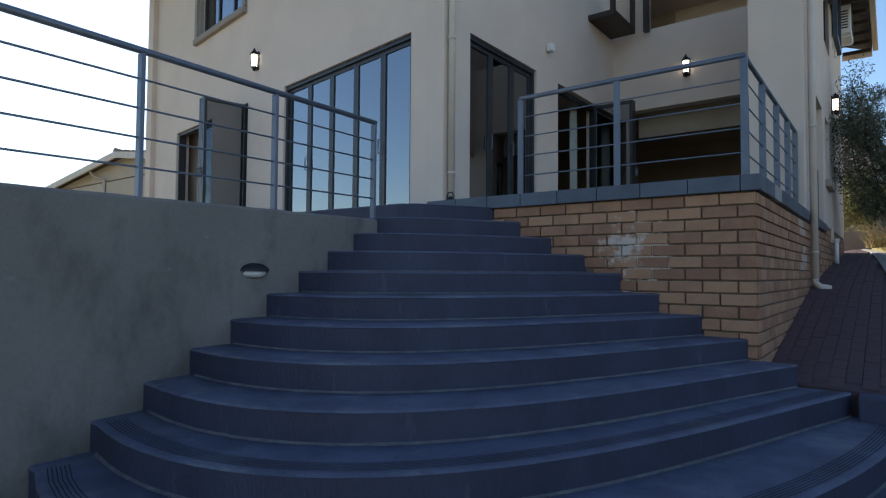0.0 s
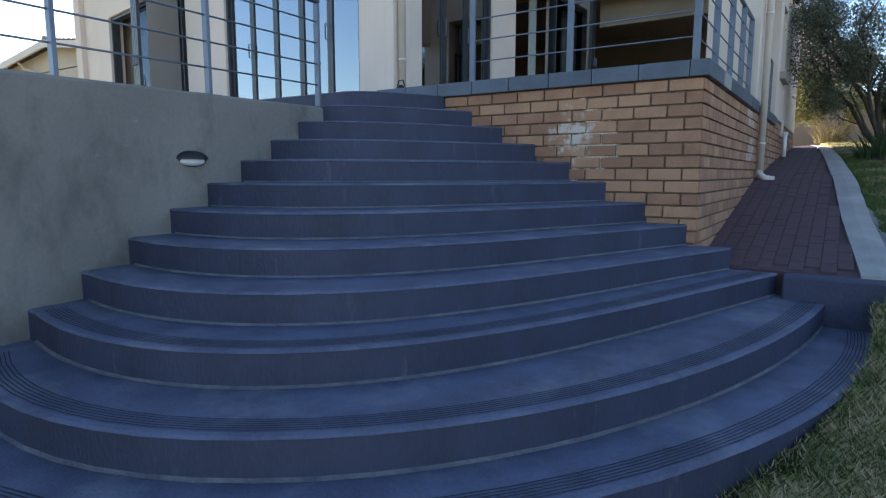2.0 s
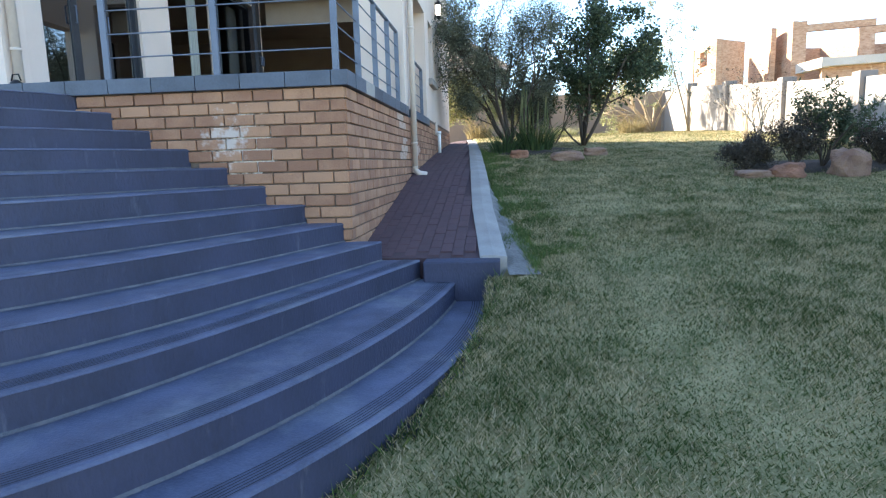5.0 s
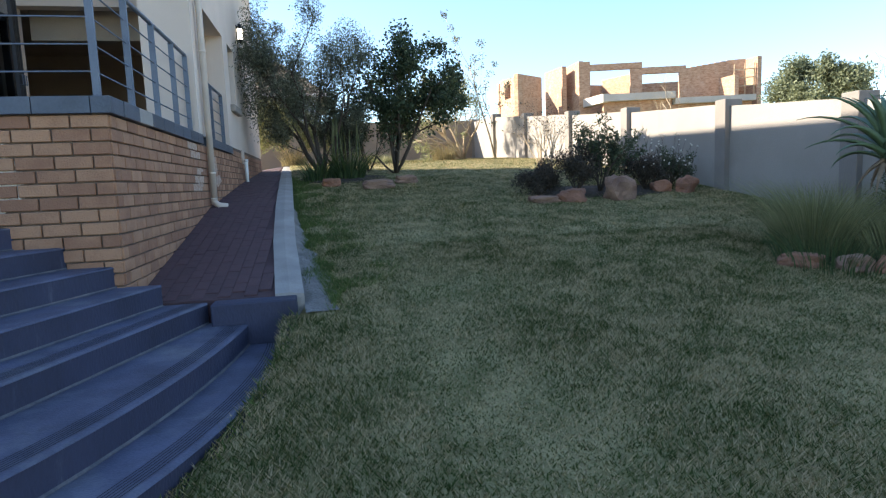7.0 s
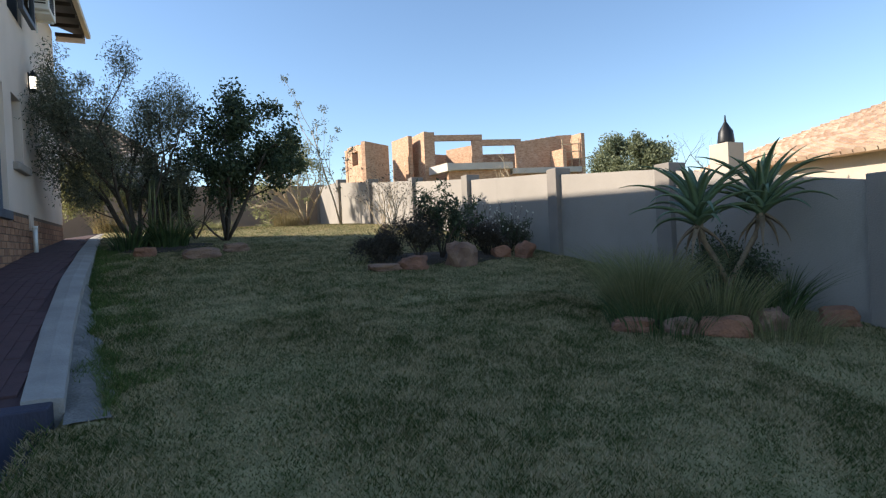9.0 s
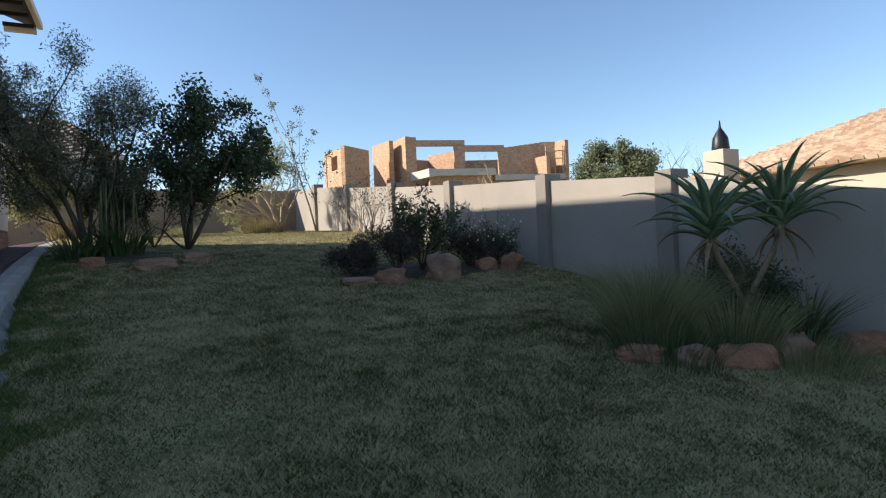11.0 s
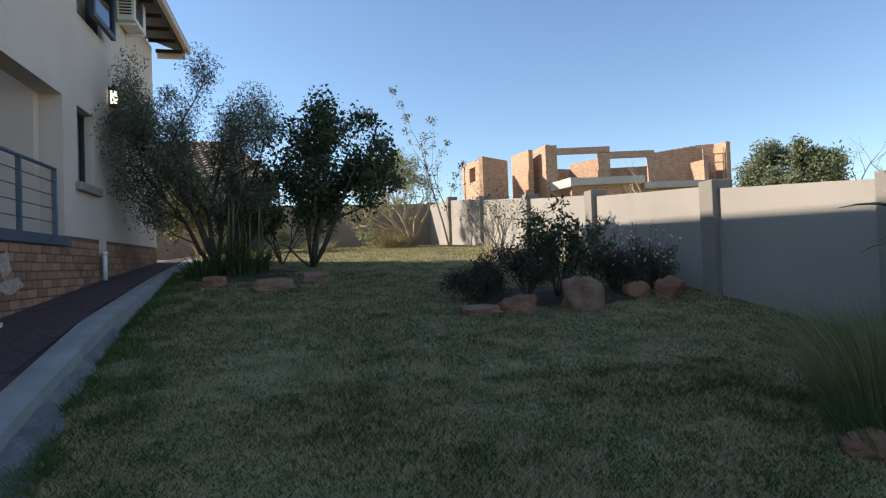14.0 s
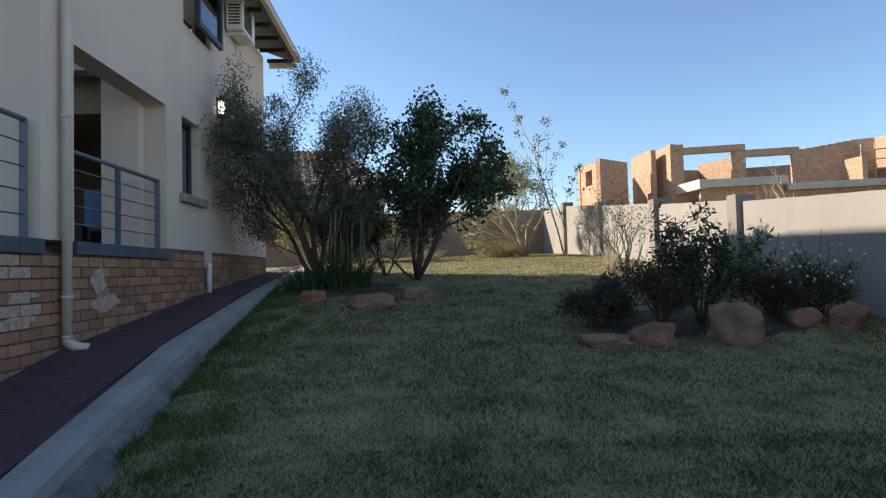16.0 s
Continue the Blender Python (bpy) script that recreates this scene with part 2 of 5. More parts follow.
# ---------------- mesh helpers ----------------
def box(bm, x0, x1, y0, y1, z0, z1, bev=0.0):
    vs = [bm.verts.new(p) for p in ((x0, y0, z0), (x1, y0, z0), (x1, y1, z0), (x0, y1, z0), (x0, y0, z1), (x1, y0, z1), (x1, y1, z1), (x0, y1, z1))]
    fs = [bm.faces.new([vs[i] for i in q]) for q in ((3, 2, 1, 0), (4, 5, 6, 7), (0, 1, 5, 4), (1, 2, 6, 5), (2, 3, 7, 6), (3, 0, 4, 7))]
    if bev:
        es = list({e for f in fs for e in f.edges})
        bmesh.ops.bevel(bm, geom=es, offset=bev, segments=2, affect='EDGES', profile=0.5)
    return bm


def tube(bm, pts, radii, sides=8, cap=True):
    pts = [Vector(p) for p in pts]
    if not hasattr(radii, "__len__"):
        radii = [radii] * len(pts)
    rings = []
    for i, p in enumerate(pts):
        d = (pts[min(i + 1, len(pts) - 1)] - pts[max(i - 1, 0)]).normalized()
        a = d.orthogonal().normalized() if abs(d.z) > 0.95 else d.cross(Vector((0, 0, 1))).normalized()
        b = d.cross(a)
        rings.append([bm.verts.new(p + (a * math.cos(2 * math.pi * k / sides) + b * math.sin(2 * math.pi * k / sides)) * radii[i]) for k in range(sides)])
    for r0, r1 in zip(rings, rings[1:]):
        for k in range(sides):
            f = bm.faces.new((r0[k], r0[(k + 1) % sides], r1[(k + 1) % sides], r1[k]))
            f.smooth = True
    if cap:
        bm.faces.new(rings[0][::-1])
        bm.faces.new(rings[-1])
    return bm


def prism(bm, poly, z0, z1, inset=0.0):
    """A plate over a plan outline, with a softened upper edge."""
    n = len(poly)
    levels = [(z0, 0.0), (z1 - inset, 0.0), (z1, inset)] if inset else [(z0, 0.0), (z1, 0.0)]
    cx = sum(p[0] for p in poly) / n
    cy = sum(p[1] for p in poly) / n
    rings = []
    for z, ins in levels:
        ring = []
        for x, y in poly:
            d = math.hypot(x - cx, y - cy) or 1
            ring.append(bm.verts.new((x - (x - cx) / d * ins, y - (y - cy) / d * ins, z)))
        rings.append(ring)
    for a, b in zip(rings, rings[1:]):
        for i in range(n):
            bm.faces.new((a[i], a[(i + 1) % n], b[(i + 1) % n], b[i]))
    bm.faces.new(rings[-1])
    bm.faces.new(rings[0][::-1])
    bmesh.ops.recalc_face_normals(bm, faces=bm.faces[:])
    return bm


def meshed(name, bm, material):
    me = bpy.data.meshes.new(name)
    bm.normal_update()
    bm.to_mesh(me)
    bm.free()
    for m in (material if isinstance(material, (list, tuple)) else [material]):
        me.materials.append(m)
    return me


def part(name, bm, material, parent, label=""):
    ob = new(name, meshed(name, bm, material))
    ob.parent = parent
    if label:
        ob["label"] = label
    return ob


def thing(name, label, category, m=None, group="", kind="", bm=None, material=None):
    ob = new(name, meshed(name, bm, material) if bm else None)
    if m is not None:
        ob.matrix_world = m
    return tagged(ob, label, category, group, kind)


def B():
    return bmesh.new()


def raw_mesh(name, verts, faces, material, smooth=False):
    me = bpy.data.meshes.new(name)
    me.from_pydata(verts, [], faces)
    me.materials.append(material)
    if smooth:
        me.polygons.foreach_set("use_smooth", [True] * len(me.polygons))
    me.update()
    return me


# ---------------- the lie of the land ----------------
def smooth(a, b, t):
    t = max(0.0, min(1.0, (t - a) / (b - a)))
    return t * t * (3 - 2 * t)


def lawn(x, y):
    """Height of the lawn: it climbs along the house and levels out behind it."""
    if y < 12.5:
        z = 0.15 * (y - 2.71)
    else:
        z = 1.4685 + 1.1 * (1 - math.exp(-(min(y, 60) - 12.5) * 0.15 / 1.1))
    z = max(z, -1.2)
    return z + 0.012 * noise.noise(Vector((x * 0.9, y * 0.9, 0)))


def path_z(y):
    knots = ((5.3, 0.50), (9.3, 1.235), (13.0, 1.62), (17.0, 1.95), (26.0, 2.36))
    for (a, za), (b, zb) in zip(knots, knots[1:]):
        if y <= b:
            return za + (zb - za) * (y - a) / (b - a)
    return knots[-1][1]


def strip_x(y):
    knots = ((5.2, 0.47), (7.3, 0.30), (9.0, 0.21), (14.5, -0.08), (17.0, -0.22), (26.0, -0.75))
    for (a, za), (b, zb) in zip(knots, knots[1:]):
        if y <= b:
            return za + (zb - za) * (y - a) / (b - a)
    return knots[-1][1]


# ---------------- ground ----------------
def ground_sheet():
    xs = [-400, -120, -40, -15, -8, -5.2] + [-4.2 + 0.1 * i for i in range(54)] + [1.2 + 0.35 * i for i in range(26)] + [11, 14, 20, 30, 60, 120, 400]
    ys = [-400, -120, -40, -15, -8, -4, -2.5, -1] + [-0.2 + 0.1 * i for i in range(62)] + [6 + 0.35 * i for i in range(62)] + [30, 34, 40, 60, 120, 400]
    vs, fs = [], []
    for y in ys:
        for x in xs:
            z = lawn(x, y)
            if y > 5.25 and -6 < x < strip_x(y) + 0.25:
                z = min(z, path_z(y)) - 0.15
            if under_steps(x, y):
                z = -0.9
            vs.append((x, y, z))
    w = len(xs)
    for j in range(len(ys) - 1):
        for i in range(w - 1):
            a = j * w + i
            fs.append((a, a + 1, a + w + 1, a + w))
    ob = new("ground", raw_mesh("ground", vs, fs, SOIL, True))
    tagged(ob, "dry thatch and soil of a sloping garden lawn", "ground", kind="structure")


# ---------------- curved stairs ----------------
RISE, TOPZ = 0.1785, 1.951


def step_edge(k, n=26):
    """Plan line of the nosing of step k, counted down from the top one."""
    L = Vector((-3.87 + 0.042 * k, 4.22 - 0.35 * k + 0.002 * k * k))
    R = Vector((-2.95 + 0.358 * k, 5.45)) if k < 7 else Vector(((-0.46, -0.11, 0.235, 0.52)[k - 7], 5.44))
    if k == -1:
        L, R = Vector((-3.95, 4.6)), Vector((-3.3, 5.45))
    c = R - L
    nrm = Vector((c.y, -c.x))
    g = 0.42 + 0.58 * max(k, 0) / 8
    p1 = L + c * 0.215 + nrm * 0.39 * g
    p2 = R - c * 0.474 + nrm * 0.19 * g
    if k == 9:
        p1, p2 = Vector((-1.2, 0.4)), Vector((0.02, 2.9))
    if k == 10:
        p1, p2 = Vector((-1.2, -0.1)), Vector((0.68, 2.9))
    out = []
    for i in range(n + 1):
        t = i / n
        s = 1 - t
        out.append(L * s ** 3 + p1 * 3 * s * s * t + p2 * 3 * s * t * t + R * t ** 3)
    return out


def stairs():
    st = thing("stairs", "broad curved outdoor stairs of worn slate-blue painted screed", "stairs", kind="structure")
    for k in range(-1, 11):
        z = TOPZ - RISE * k
        e = step_edge(k)
        back = [(min(e[-1].x, 0.6), 5.46), (-4.3, 5.46), (-4.3, e[0].y)]
        if k == -1:
            back = [(-3.3, 5.78), (-6.0, 5.95), (-6.0, e[0].y)]
        poly = [(p.x, p.y) for p in e] + back
        bm = B()
        vs0 = [bm.verts.new((x, y, z - RISE - (0.9 if k == 10 else 0.12))) for x, y in poly]
        vs1 = [bm.verts.new((x, y, z - 0.018)) for x, y in poly]
        n = len(e)
        # the nosing stands a little proud and is worn round
        nose = []
        for i, p in enumerate(e):
            d = (e[min(i + 1, n - 1)] - e[max(i - 1, 0)]).normalized()
            o = Vector((d.y, -d.x))
            w = 0.004 * noise.noise(Vector((p.x * 3, p.y * 3, k)))
            nose.append([(p.x + o.x * (0.006 + w), p.y + o.y * (0.006 + w), z - 0.014), (p.x - o.x * 0.008, p.y - o.y * 0.008, z - 0.003 + w * 0.6), (p.x - o.x * 0.03, p.y - o.y * 0.03, z)])
        rings = [vs0, vs1]
        for lev in range(3):
            rings.append([bm.verts.new(nose[i][lev]) if i < n else bm.verts.new((poly[i][0], poly[i][1], z)) for i in range(len(poly))])
        for a, b in zip(rings, rings[1:]):
            for i in range(len(poly)):
                j = (i + 1) % len(poly)
                f = bm.faces.new((a[i], a[j], b[j], b[i]))
                # riser faces get the screed with shade in its colour
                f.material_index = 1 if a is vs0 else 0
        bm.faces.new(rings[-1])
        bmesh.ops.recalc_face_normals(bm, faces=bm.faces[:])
        s = part("step", bm, [STEP, SHADED_SCREED], st)
        if k >= 3:
            up, bm, rows = step_edge(k - 1), B(), []
            for i, p in enumerate(up):
                d = (up[min(i + 1, n - 1)] - up[max(i - 1, 0)]).normalized()
                o = Vector((d.y, -d.x))
                w = 0.009 + 0.007 * noise.noise(Vector((p.x * 5, p.y * 5, k)))
                rows.append([bm.verts.new((p.x + o.x * q, p.y + o.y * q, z + h)) for q, h in ((0.0, 0.014), (0.004, 0.01), (0.006 + w, 0.002))])
            for r0, r1 in zip(rows, rows[1:]):
                for j in range(2):
                    bm.faces.new((r0[j], r1[j], r1[j + 1], r0[j + 1]))
            part("joint_line", bm, JOINT, s)
        if k >= 8:
            for g in range(6):
                bm = B()
                rows = []
                for i, p in enumerate(e):
                    d = (e[min(i + 1, n - 1)] - e[max(i - 1, 0)]).normalized()
                    o = Vector((d.y, -d.x))
                    a, b2 = 0.045 + g * 0.02, 0.050 + g * 0.02
                    rows.append((bm.verts.new((p.x - o.x * a, p.y - o.y * a, z + 0.003)), bm.verts.new((p.x - o.x * b2, p.y - o.y * b2, z + 0.003))))
                for r0, r1 in zip(rows, rows[1:]):
                    bm.faces.new((r0[0], r1[0], r1[1], r0[1]))
                part("grip_line", bm, GROOVE, s)
    bm = B()
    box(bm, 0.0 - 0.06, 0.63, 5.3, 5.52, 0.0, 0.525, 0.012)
    part("kerb", bm, SHADED_SCREED, st, "slate-blue painted kerb block")


stairs()

OUTER = step_edge(10, 60)


def under_steps(x, y):
    if y > 5.3 or x < -3.6:
        return False
    front = min(OUTER[:40], key=lambda p: abs(p.x - x)).y
    right = min(OUTER[25:], key=lambda p: abs(p.y - y)).x if y > 1.6 else 9.0
    return y > front + 0.01 and x < right - 0.01


ground_sheet()


# ---------------- retaining wall ----------------
def retaining_wall():
    a, b = Vector((-3.5, 0.2)), Vector((-3.9, 4.55))
    bm = B()
    n = 24
    th = Vector((-0.24, -0.02))
    secs = []
    for i in range(n + 1):
        p = a.lerp(b, i / n)
        z = 1.855 + 0.08 * (i / n) + 0.006 * noise.noise(Vector((i * 0.7, 3, 1)))
        secs.append([bm.verts.new((*q, h)) for q, h in ((p, -1.0), (p, z - 0.02), (p + th * 0.08, z), (p + th * 0.92, z), (p + th, z - 0.02), (p + th, -1.0))])
    for s0, s1 in zip(secs, secs[1:]):
        for i in range(5):
            bm.faces.new((s0[i], s1[i], s1[i + 1], s0[i + 1]))
    bm.faces.new(secs[0])
    bm.faces.new(secs[-1][::-1])
    bmesh.ops.recalc_face_normals(bm, faces=bm.faces[:])
    w = thing("wall_retaining", "stained grey cement-rendered retaining wall beside the stairs", "wall", kind="structure", bm=bm, material=CONCRETE)
    bm = B()
    box(bm, -14, -4.15, -6.0, 5.72, -1.0, 1.80)
    thing("floor_terrace", "raised paved terrace behind the retaining wall", "terrace", kind="structure", bm=bm, material=CONCRETE)
    # bulkhead lamp with an eyelid hood
    lamp = thing("bulkhead_light", "black oval eyelid bulkhead lamp on the cement wall", "wall lamp", pose(-3.74, 2.72, 1.41, 0, 0, -5.3))
    bm = B()
    bmesh.ops.create_uvsphere(bm, u_segments=20, v_segments=12, radius=0.5)
    for v in bm.verts:
        v.co = Vector((v.co.x * 0.10, v.co.y * 0.25, v.co.z * 0.115))
    part("housing", bm, BLACK, lamp)
    bm = B()
    bmesh.ops.create_uvsphere(bm, u_segments=20, v_segments=12, radius=0.5)
    for v in bm.verts:
        v.co = Vector((v.co.x * 0.13 + 0.002, v.co.y * 0.215, v.co.z * 0.08 - 0.012))
    part("diffuser", bm, WHITE, lamp, "white frosted diffuser")
    bm = B()
    bmesh.ops.create_uvsphere(bm, u_segments=20, v_segments=12, radius=0.5)
    bmesh.ops.delete(bm, geom=[v for v in bm.verts if v.co.z < -0.01], context='VERTS')
    for v in bm.verts:
        v.co = Vector((v.co.x * 0.17, v.co.y * 0.27, v.co.z * 0.13))
    bmesh.ops.solidify(bm, geom=bm.faces[:], thickness=0.006)
    part("hood", bm, BLACK, lamp)


retaining_wall()


# ---------------- railings ----------------
def railing(label, pts, height, posts, bars=4, lead=0.0):
    """Steel railing along a plan line: round handrail, thin bars, flat posts."""
    r = thing("railing", label, "railing", group="garden railings")
    P = [Vector(p) for p in pts]
    bm = B()
    tube(bm, [p + Vector((0, 0, height)) for p in P], 0.024, 10)
    part("handrail", bm, STEEL, r)
    for b in range(bars):
        bm = B()
        h = height * (0.205 + 0.2 * b)
        tube(bm, [p + Vector((0, 0, h)) for p in P], 0.0075, 6)
        part("bar", bm, STEEL, r)
    for q in posts:
        q = Vector(q)
        bm = B()
        box(bm, q.x - 0.03, q.x + 0.03, q.y - 0.014, q.y + 0.014, q.z, q.z + height - 0.01, 0.003)
        box(bm, q.x - 0.05, q.x + 0.05, q.y - 0.045, q.y + 0.045, q.z, q.z + 0.008)
        part("post", bm, STEEL, r)
    return r


railing("slate-blue steel railing on top of the cement wall", [(-3.6, 0.3, 1.845), (-3.985, 4.30, 1.95)], 0.97,
        [(-3.735, 1.84, 1.87), (-3.85, 2.98, 1.90), (-3.98, 4.27, 1.935)], 4)
railing("slate-blue steel railing along the brick patio edge", [(-3.02, 5.55, 2.24), (-0.83, 5.55, 2.24), (-0.83, 8.95, 2.24)], 1.06,
        [(-3.02, 5.55, 2.24), (-1.95, 5.55, 2.24), (-0.83, 5.56, 2.24), (-0.83, 6.45, 2.24), (-0.83, 7.35, 2.24), (-0.83, 8.2, 2.24), (-0.83, 8.93, 2.24)], 4)
railing("slate-blue steel railing across the side opening", [(-0.82, 9.54, 2.25), (-0.82, 11.62, 2.25)], 0.91,
        [(-0.82, 10.55, 2.25), (-0.82, 11.58, 2.25), (-0.82, 9.58, 2.25)], 4)


# ---------------- house ----------------
def house():
    # side wall of the wing, facing the lawn
    x0, x1 = -1.02, -0.73
    bm = B()
    box(bm, -1.38, x1, 9.0, 9.52, 2.245, 6.75)
    box(bm, x0, x1, 9.52, 11.66, 4.2, 6.75)
    box(bm, x0, x1, 11.66, 12.2, 2.265, 5.6)
    box(bm, x0, x1, 12.2, 12.9, 2.265, 3.07)
    box(bm, x0, x1, 12.2, 12.9, 4.2, 5.6)
    box(bm, x0, x1, 12.9, 16.85, 2.265, 5.6)
    box(bm, x0, x1, 11.66, 12.3, 5.6, 6.75)
    box(bm, x0, x1, 13.4, 16.85, 5.6, 6.75)
    box(bm, -9.0, x0, 16.6, 16.85, 1.6, 6.75)
    thing("wall_east", "smooth cream plastered side wall of the house", "wall", kind="structure", bm=bm, material=PLASTER)
    # back wall of the patio with its wide opening
    bm = B()
    box(bm, -4.25, -3.95, 11.5, 11.75, 2.2, 6.2)
    box(bm, -3.95, -1.5, 11.5, 11.75, 4.63, 6.2)
    box(bm, -1.5, -1.02, 11.5, 11.75, 2.2, 6.2)
    box(bm, -4.25, -3.6, 11.5, 11.75, 6.2, 7.3)
    thing("wall_patio", "cream plastered wall over the wide patio opening", "wall", kind="structure", bm=bm, material=PLASTER)
    # wall with folding doors beside the patio
    bm = B()
    x0, x1 = -4.53, -4.25
    box(bm, x0, x1, 5.80, 6.36, 2.0, 9.1)
    box(bm, x0, x1, 6.36, 8.2, 4.6, 9.1)
    box(bm, x0, x1, 8.2, 8.95, 2.0, 9.1)
    box(bm, x0, x1, 8.95, 10.75, 4.6, 9.1)
    box(bm, x0, x1, 10.75, 11.75, 2.0, 9.1)
    thing("wall_inner", "cream plastered wall with tall folding doors", "wall", kind="structure", bm=bm, material=PLASTER)
    # front wall of the main block (a little askew)
    A = pose(-4.25, 5.78, 0, 0, 0, 180 - 8.5)
    bm = B()
    for u0, u1, z0, z1 in ((0.0, 0.62, 1.7, 9.1), (0.62, 3.95, 4.6, 9.1), (3.95, 5.3, 1.7, 9.1), (5.3, 8.9, 4.6, 6.5), (8.9, 10.45, 1.7, 9.1), (5.3, 5.55, 6.5, 9.1), (7.75, 8.9, 6.5, 9.1), (5.55, 7.75, 7.9, 9.1)):
        box(bm, u0, u1, -0.28, 0.0, z0, z1)
    thing("wall_front", "cream plastered front wall with wide glazed doors", "wall", A, kind="structure", bm=bm, material=PLASTER)
    # unseen far walls, added so no sun leaks through the rooms onto the steps
    bm = B()
    box(bm, -14.75, -14.5, 7.2, 16.85, 1.6, 9.1)
    box(bm, -14.5, -9.0, 16.6, 16.85, 1.6, 9.1)
    box(bm, -9.0, -4.3, 16.6, 16.85, 6.75, 9.1)
    thing("wall_sun_block", "unseen outer walls added to keep sun out of the main block", "wall", kind="structure", bm=bm, material=PLASTER)
    bm = B()
    box(bm, -14.4, -4.55, 7.6, 7.8, 1.7, 9.1)
    thing("wall_room", "dim painted inner wall", "wall", kind="structure", bm=bm, material=INSIDE)
    # floors, ceilings
    bm = B()
    box(bm, -4.25, -0.93, 5.6, 11.5, 1.9, 2.2)
    thing("floor_patio", "tiled patio floor", "floor", kind="structure", bm=bm, material=IFLOOR)
    bm = B()
    box(bm, -9, -1.02, 11.75, 16.6, 1.9, 2.19)
    box(bm, -14, -4.53, 6.3, 11.7, 1.9, 2.19)
    thing("floor", "brown tiled living room floor", "floor", kind="structure", bm=bm, material=IFLOOR)
    bm = B()
    box(bm, -9, -1.02, 11.76, 16.6, 4.85, 5.0)
    thing("ceiling", "plain painted living room ceiling", "ceiling", kind="structure", bm=bm, material=INSIDE)
    bm = B()
    box(bm, -9.2, -9, 11.75, 16.6, 2.0, 5)
    box(bm, -9, -1.02, 16.4, 16.58, 2.19, 4.85)
    box(bm, -4.25, -3.6, 13.5, 13.7, 6.2, 7.3)
    thing("wall_living_room", "shadowy living room walls", "wall", kind="structure", bm=bm, material=INSIDE)
    # upper balcony
    bm = B()
    box(bm, -3.6, -1.02, 11.76, 13.5, 6.0, 6.15)
    box(bm, -3.6, -1.02, 13.5, 13.7, 6.15, 7.3)
    thing("wall_balcony", "cream plastered recess of the upper balcony", "balcony", kind="structure", bm=bm, material=PLASTER)
    bm = B()
    box(bm, -4.25, -2.0, 11.5, 13.7, 7.3, 7.4)
    thing("ceiling_balcony", "plain soffit over the upper balcony", "ceiling", kind="structure", bm=bm, material=PLASTER)


house()


def roof():
    r = thing("roof", "dark timber eaves with tiled roof and cream gutter", "roof", kind="structure")
    bm = B()
    # soffit boards and roof slab rising to the main block
    vs = [bm.verts.new(p) for p in ((-0.12, 11.6, 6.80), (-0.12, 17.36, 6.80), (-4.6, 17.36, 8.55), (-4.6, 11.6, 8.55), (-0.12, 11.6, 6.92), (-0.12, 17.36, 6.92), (-4.6, 17.36, 8.67), (-4.6, 11.6, 8.67))]
    for q in ((0, 1, 2, 3), (7, 6, 5, 4), (0, 4, 5, 1), (1, 5, 6, 2), (2, 6, 7, 3), (3, 7, 4, 0)):
        bm.faces.new([vs[i] for i in q])
    bmesh.ops.recalc_face_normals(bm, faces=bm.faces[:])
    part("roof_slab", bm, DARK, r)
    bm = B()
    box(bm, -0.11, -0.0, 11.6, 17.40, 6.80, 6.93, 0.02)
    part("gutter", bm, PIPE, r, "cream gutter along the eaves")
    bm = B()
    box(bm, -0.72, -0.12, 17.33, 17.40, 6.68, 6.80)
    part("bargeboard", bm, PIPE, r)
    for i in range(9):
        bm = B()
        y = 11.8 + i * 0.66
        box(bm, -0.70, -0.14, y, y + 0.05, 6.72, 6.80)
        part("rafter", bm, DARK, r)
    bm = B()
    n = 0
    for k in range(14):
        x = -0.02 - k * 0.33
        z = 6.94 + k * 0.33 * 0.39
        vs = [bm.verts.new(p) for p in ((x, 11.5, z), (x, 17.45, z), (x - 0.36, 17.45, z + 0.14), (x - 0.36, 11.5, z + 0.14), (x, 11.5, z + 0.05), (x, 17.45, z + 0.05), (x - 0.36, 17.45, z + 0.17), (x - 0.36, 11.5, z + 0.17))]
        for q in ((0, 1, 2, 3), (7, 6, 5, 4), (0, 4, 5, 1), (1, 5, 6, 2), (2, 6, 7, 3), (3, 7, 4, 0)):
            bm.faces.new([vs[i] for i in q])
    part("roof_tiles", bm, TILEG, r)
    bm = B()
    prism(bm, [(-14.9, 5.4), (-4.05, 5.4), (-4.05, 17.4), (-14.9, 17.4)], 9.1, 9.3)
    part("main_slab", bm, DARK, r)
    bm = B()
    vs = [bm.verts.new(p) for p in ((-15, 5.3, 9.3), (-4.0, 5.3, 9.3), (-4.0, 17.5, 9.3), (-15, 17.5, 9.3), (-9.5, 10.5, 10.9), (-9.5, 12.5, 10.9))]
    for q in ((0, 1, 4), (1, 2, 5, 4), (2, 3, 5), (3, 0, 4, 5), (3, 2, 1, 0)):
        bm.faces.new([vs[i] for i in q])
    part("main_roof", bm, TILEG, r)


roof()


def leaf_panel(bm_frame, bm_glass, u0, u1, z0, z1, y=0.0, st=0.055, d=0.045):
    """One glazed leaf in the plane y, seen from +y."""
    box(bm_frame, u0, u0 + st, y - d, y, z0, z1)
    box(bm_frame, u1 - st, u1, y - d, y, z0, z1)
    box(bm_frame, u0 + st, u1 - st, y - d, y, z1 - st, z1)
    box(bm_frame, u0 + st, u1 - st, y - d, y, z0, z0 + st * 1.6)
    box(bm_glass, u0 + st, u1 - st, y - d * 0.6, y - d * 0.4, z0 + st * 1.6, z1 - st)


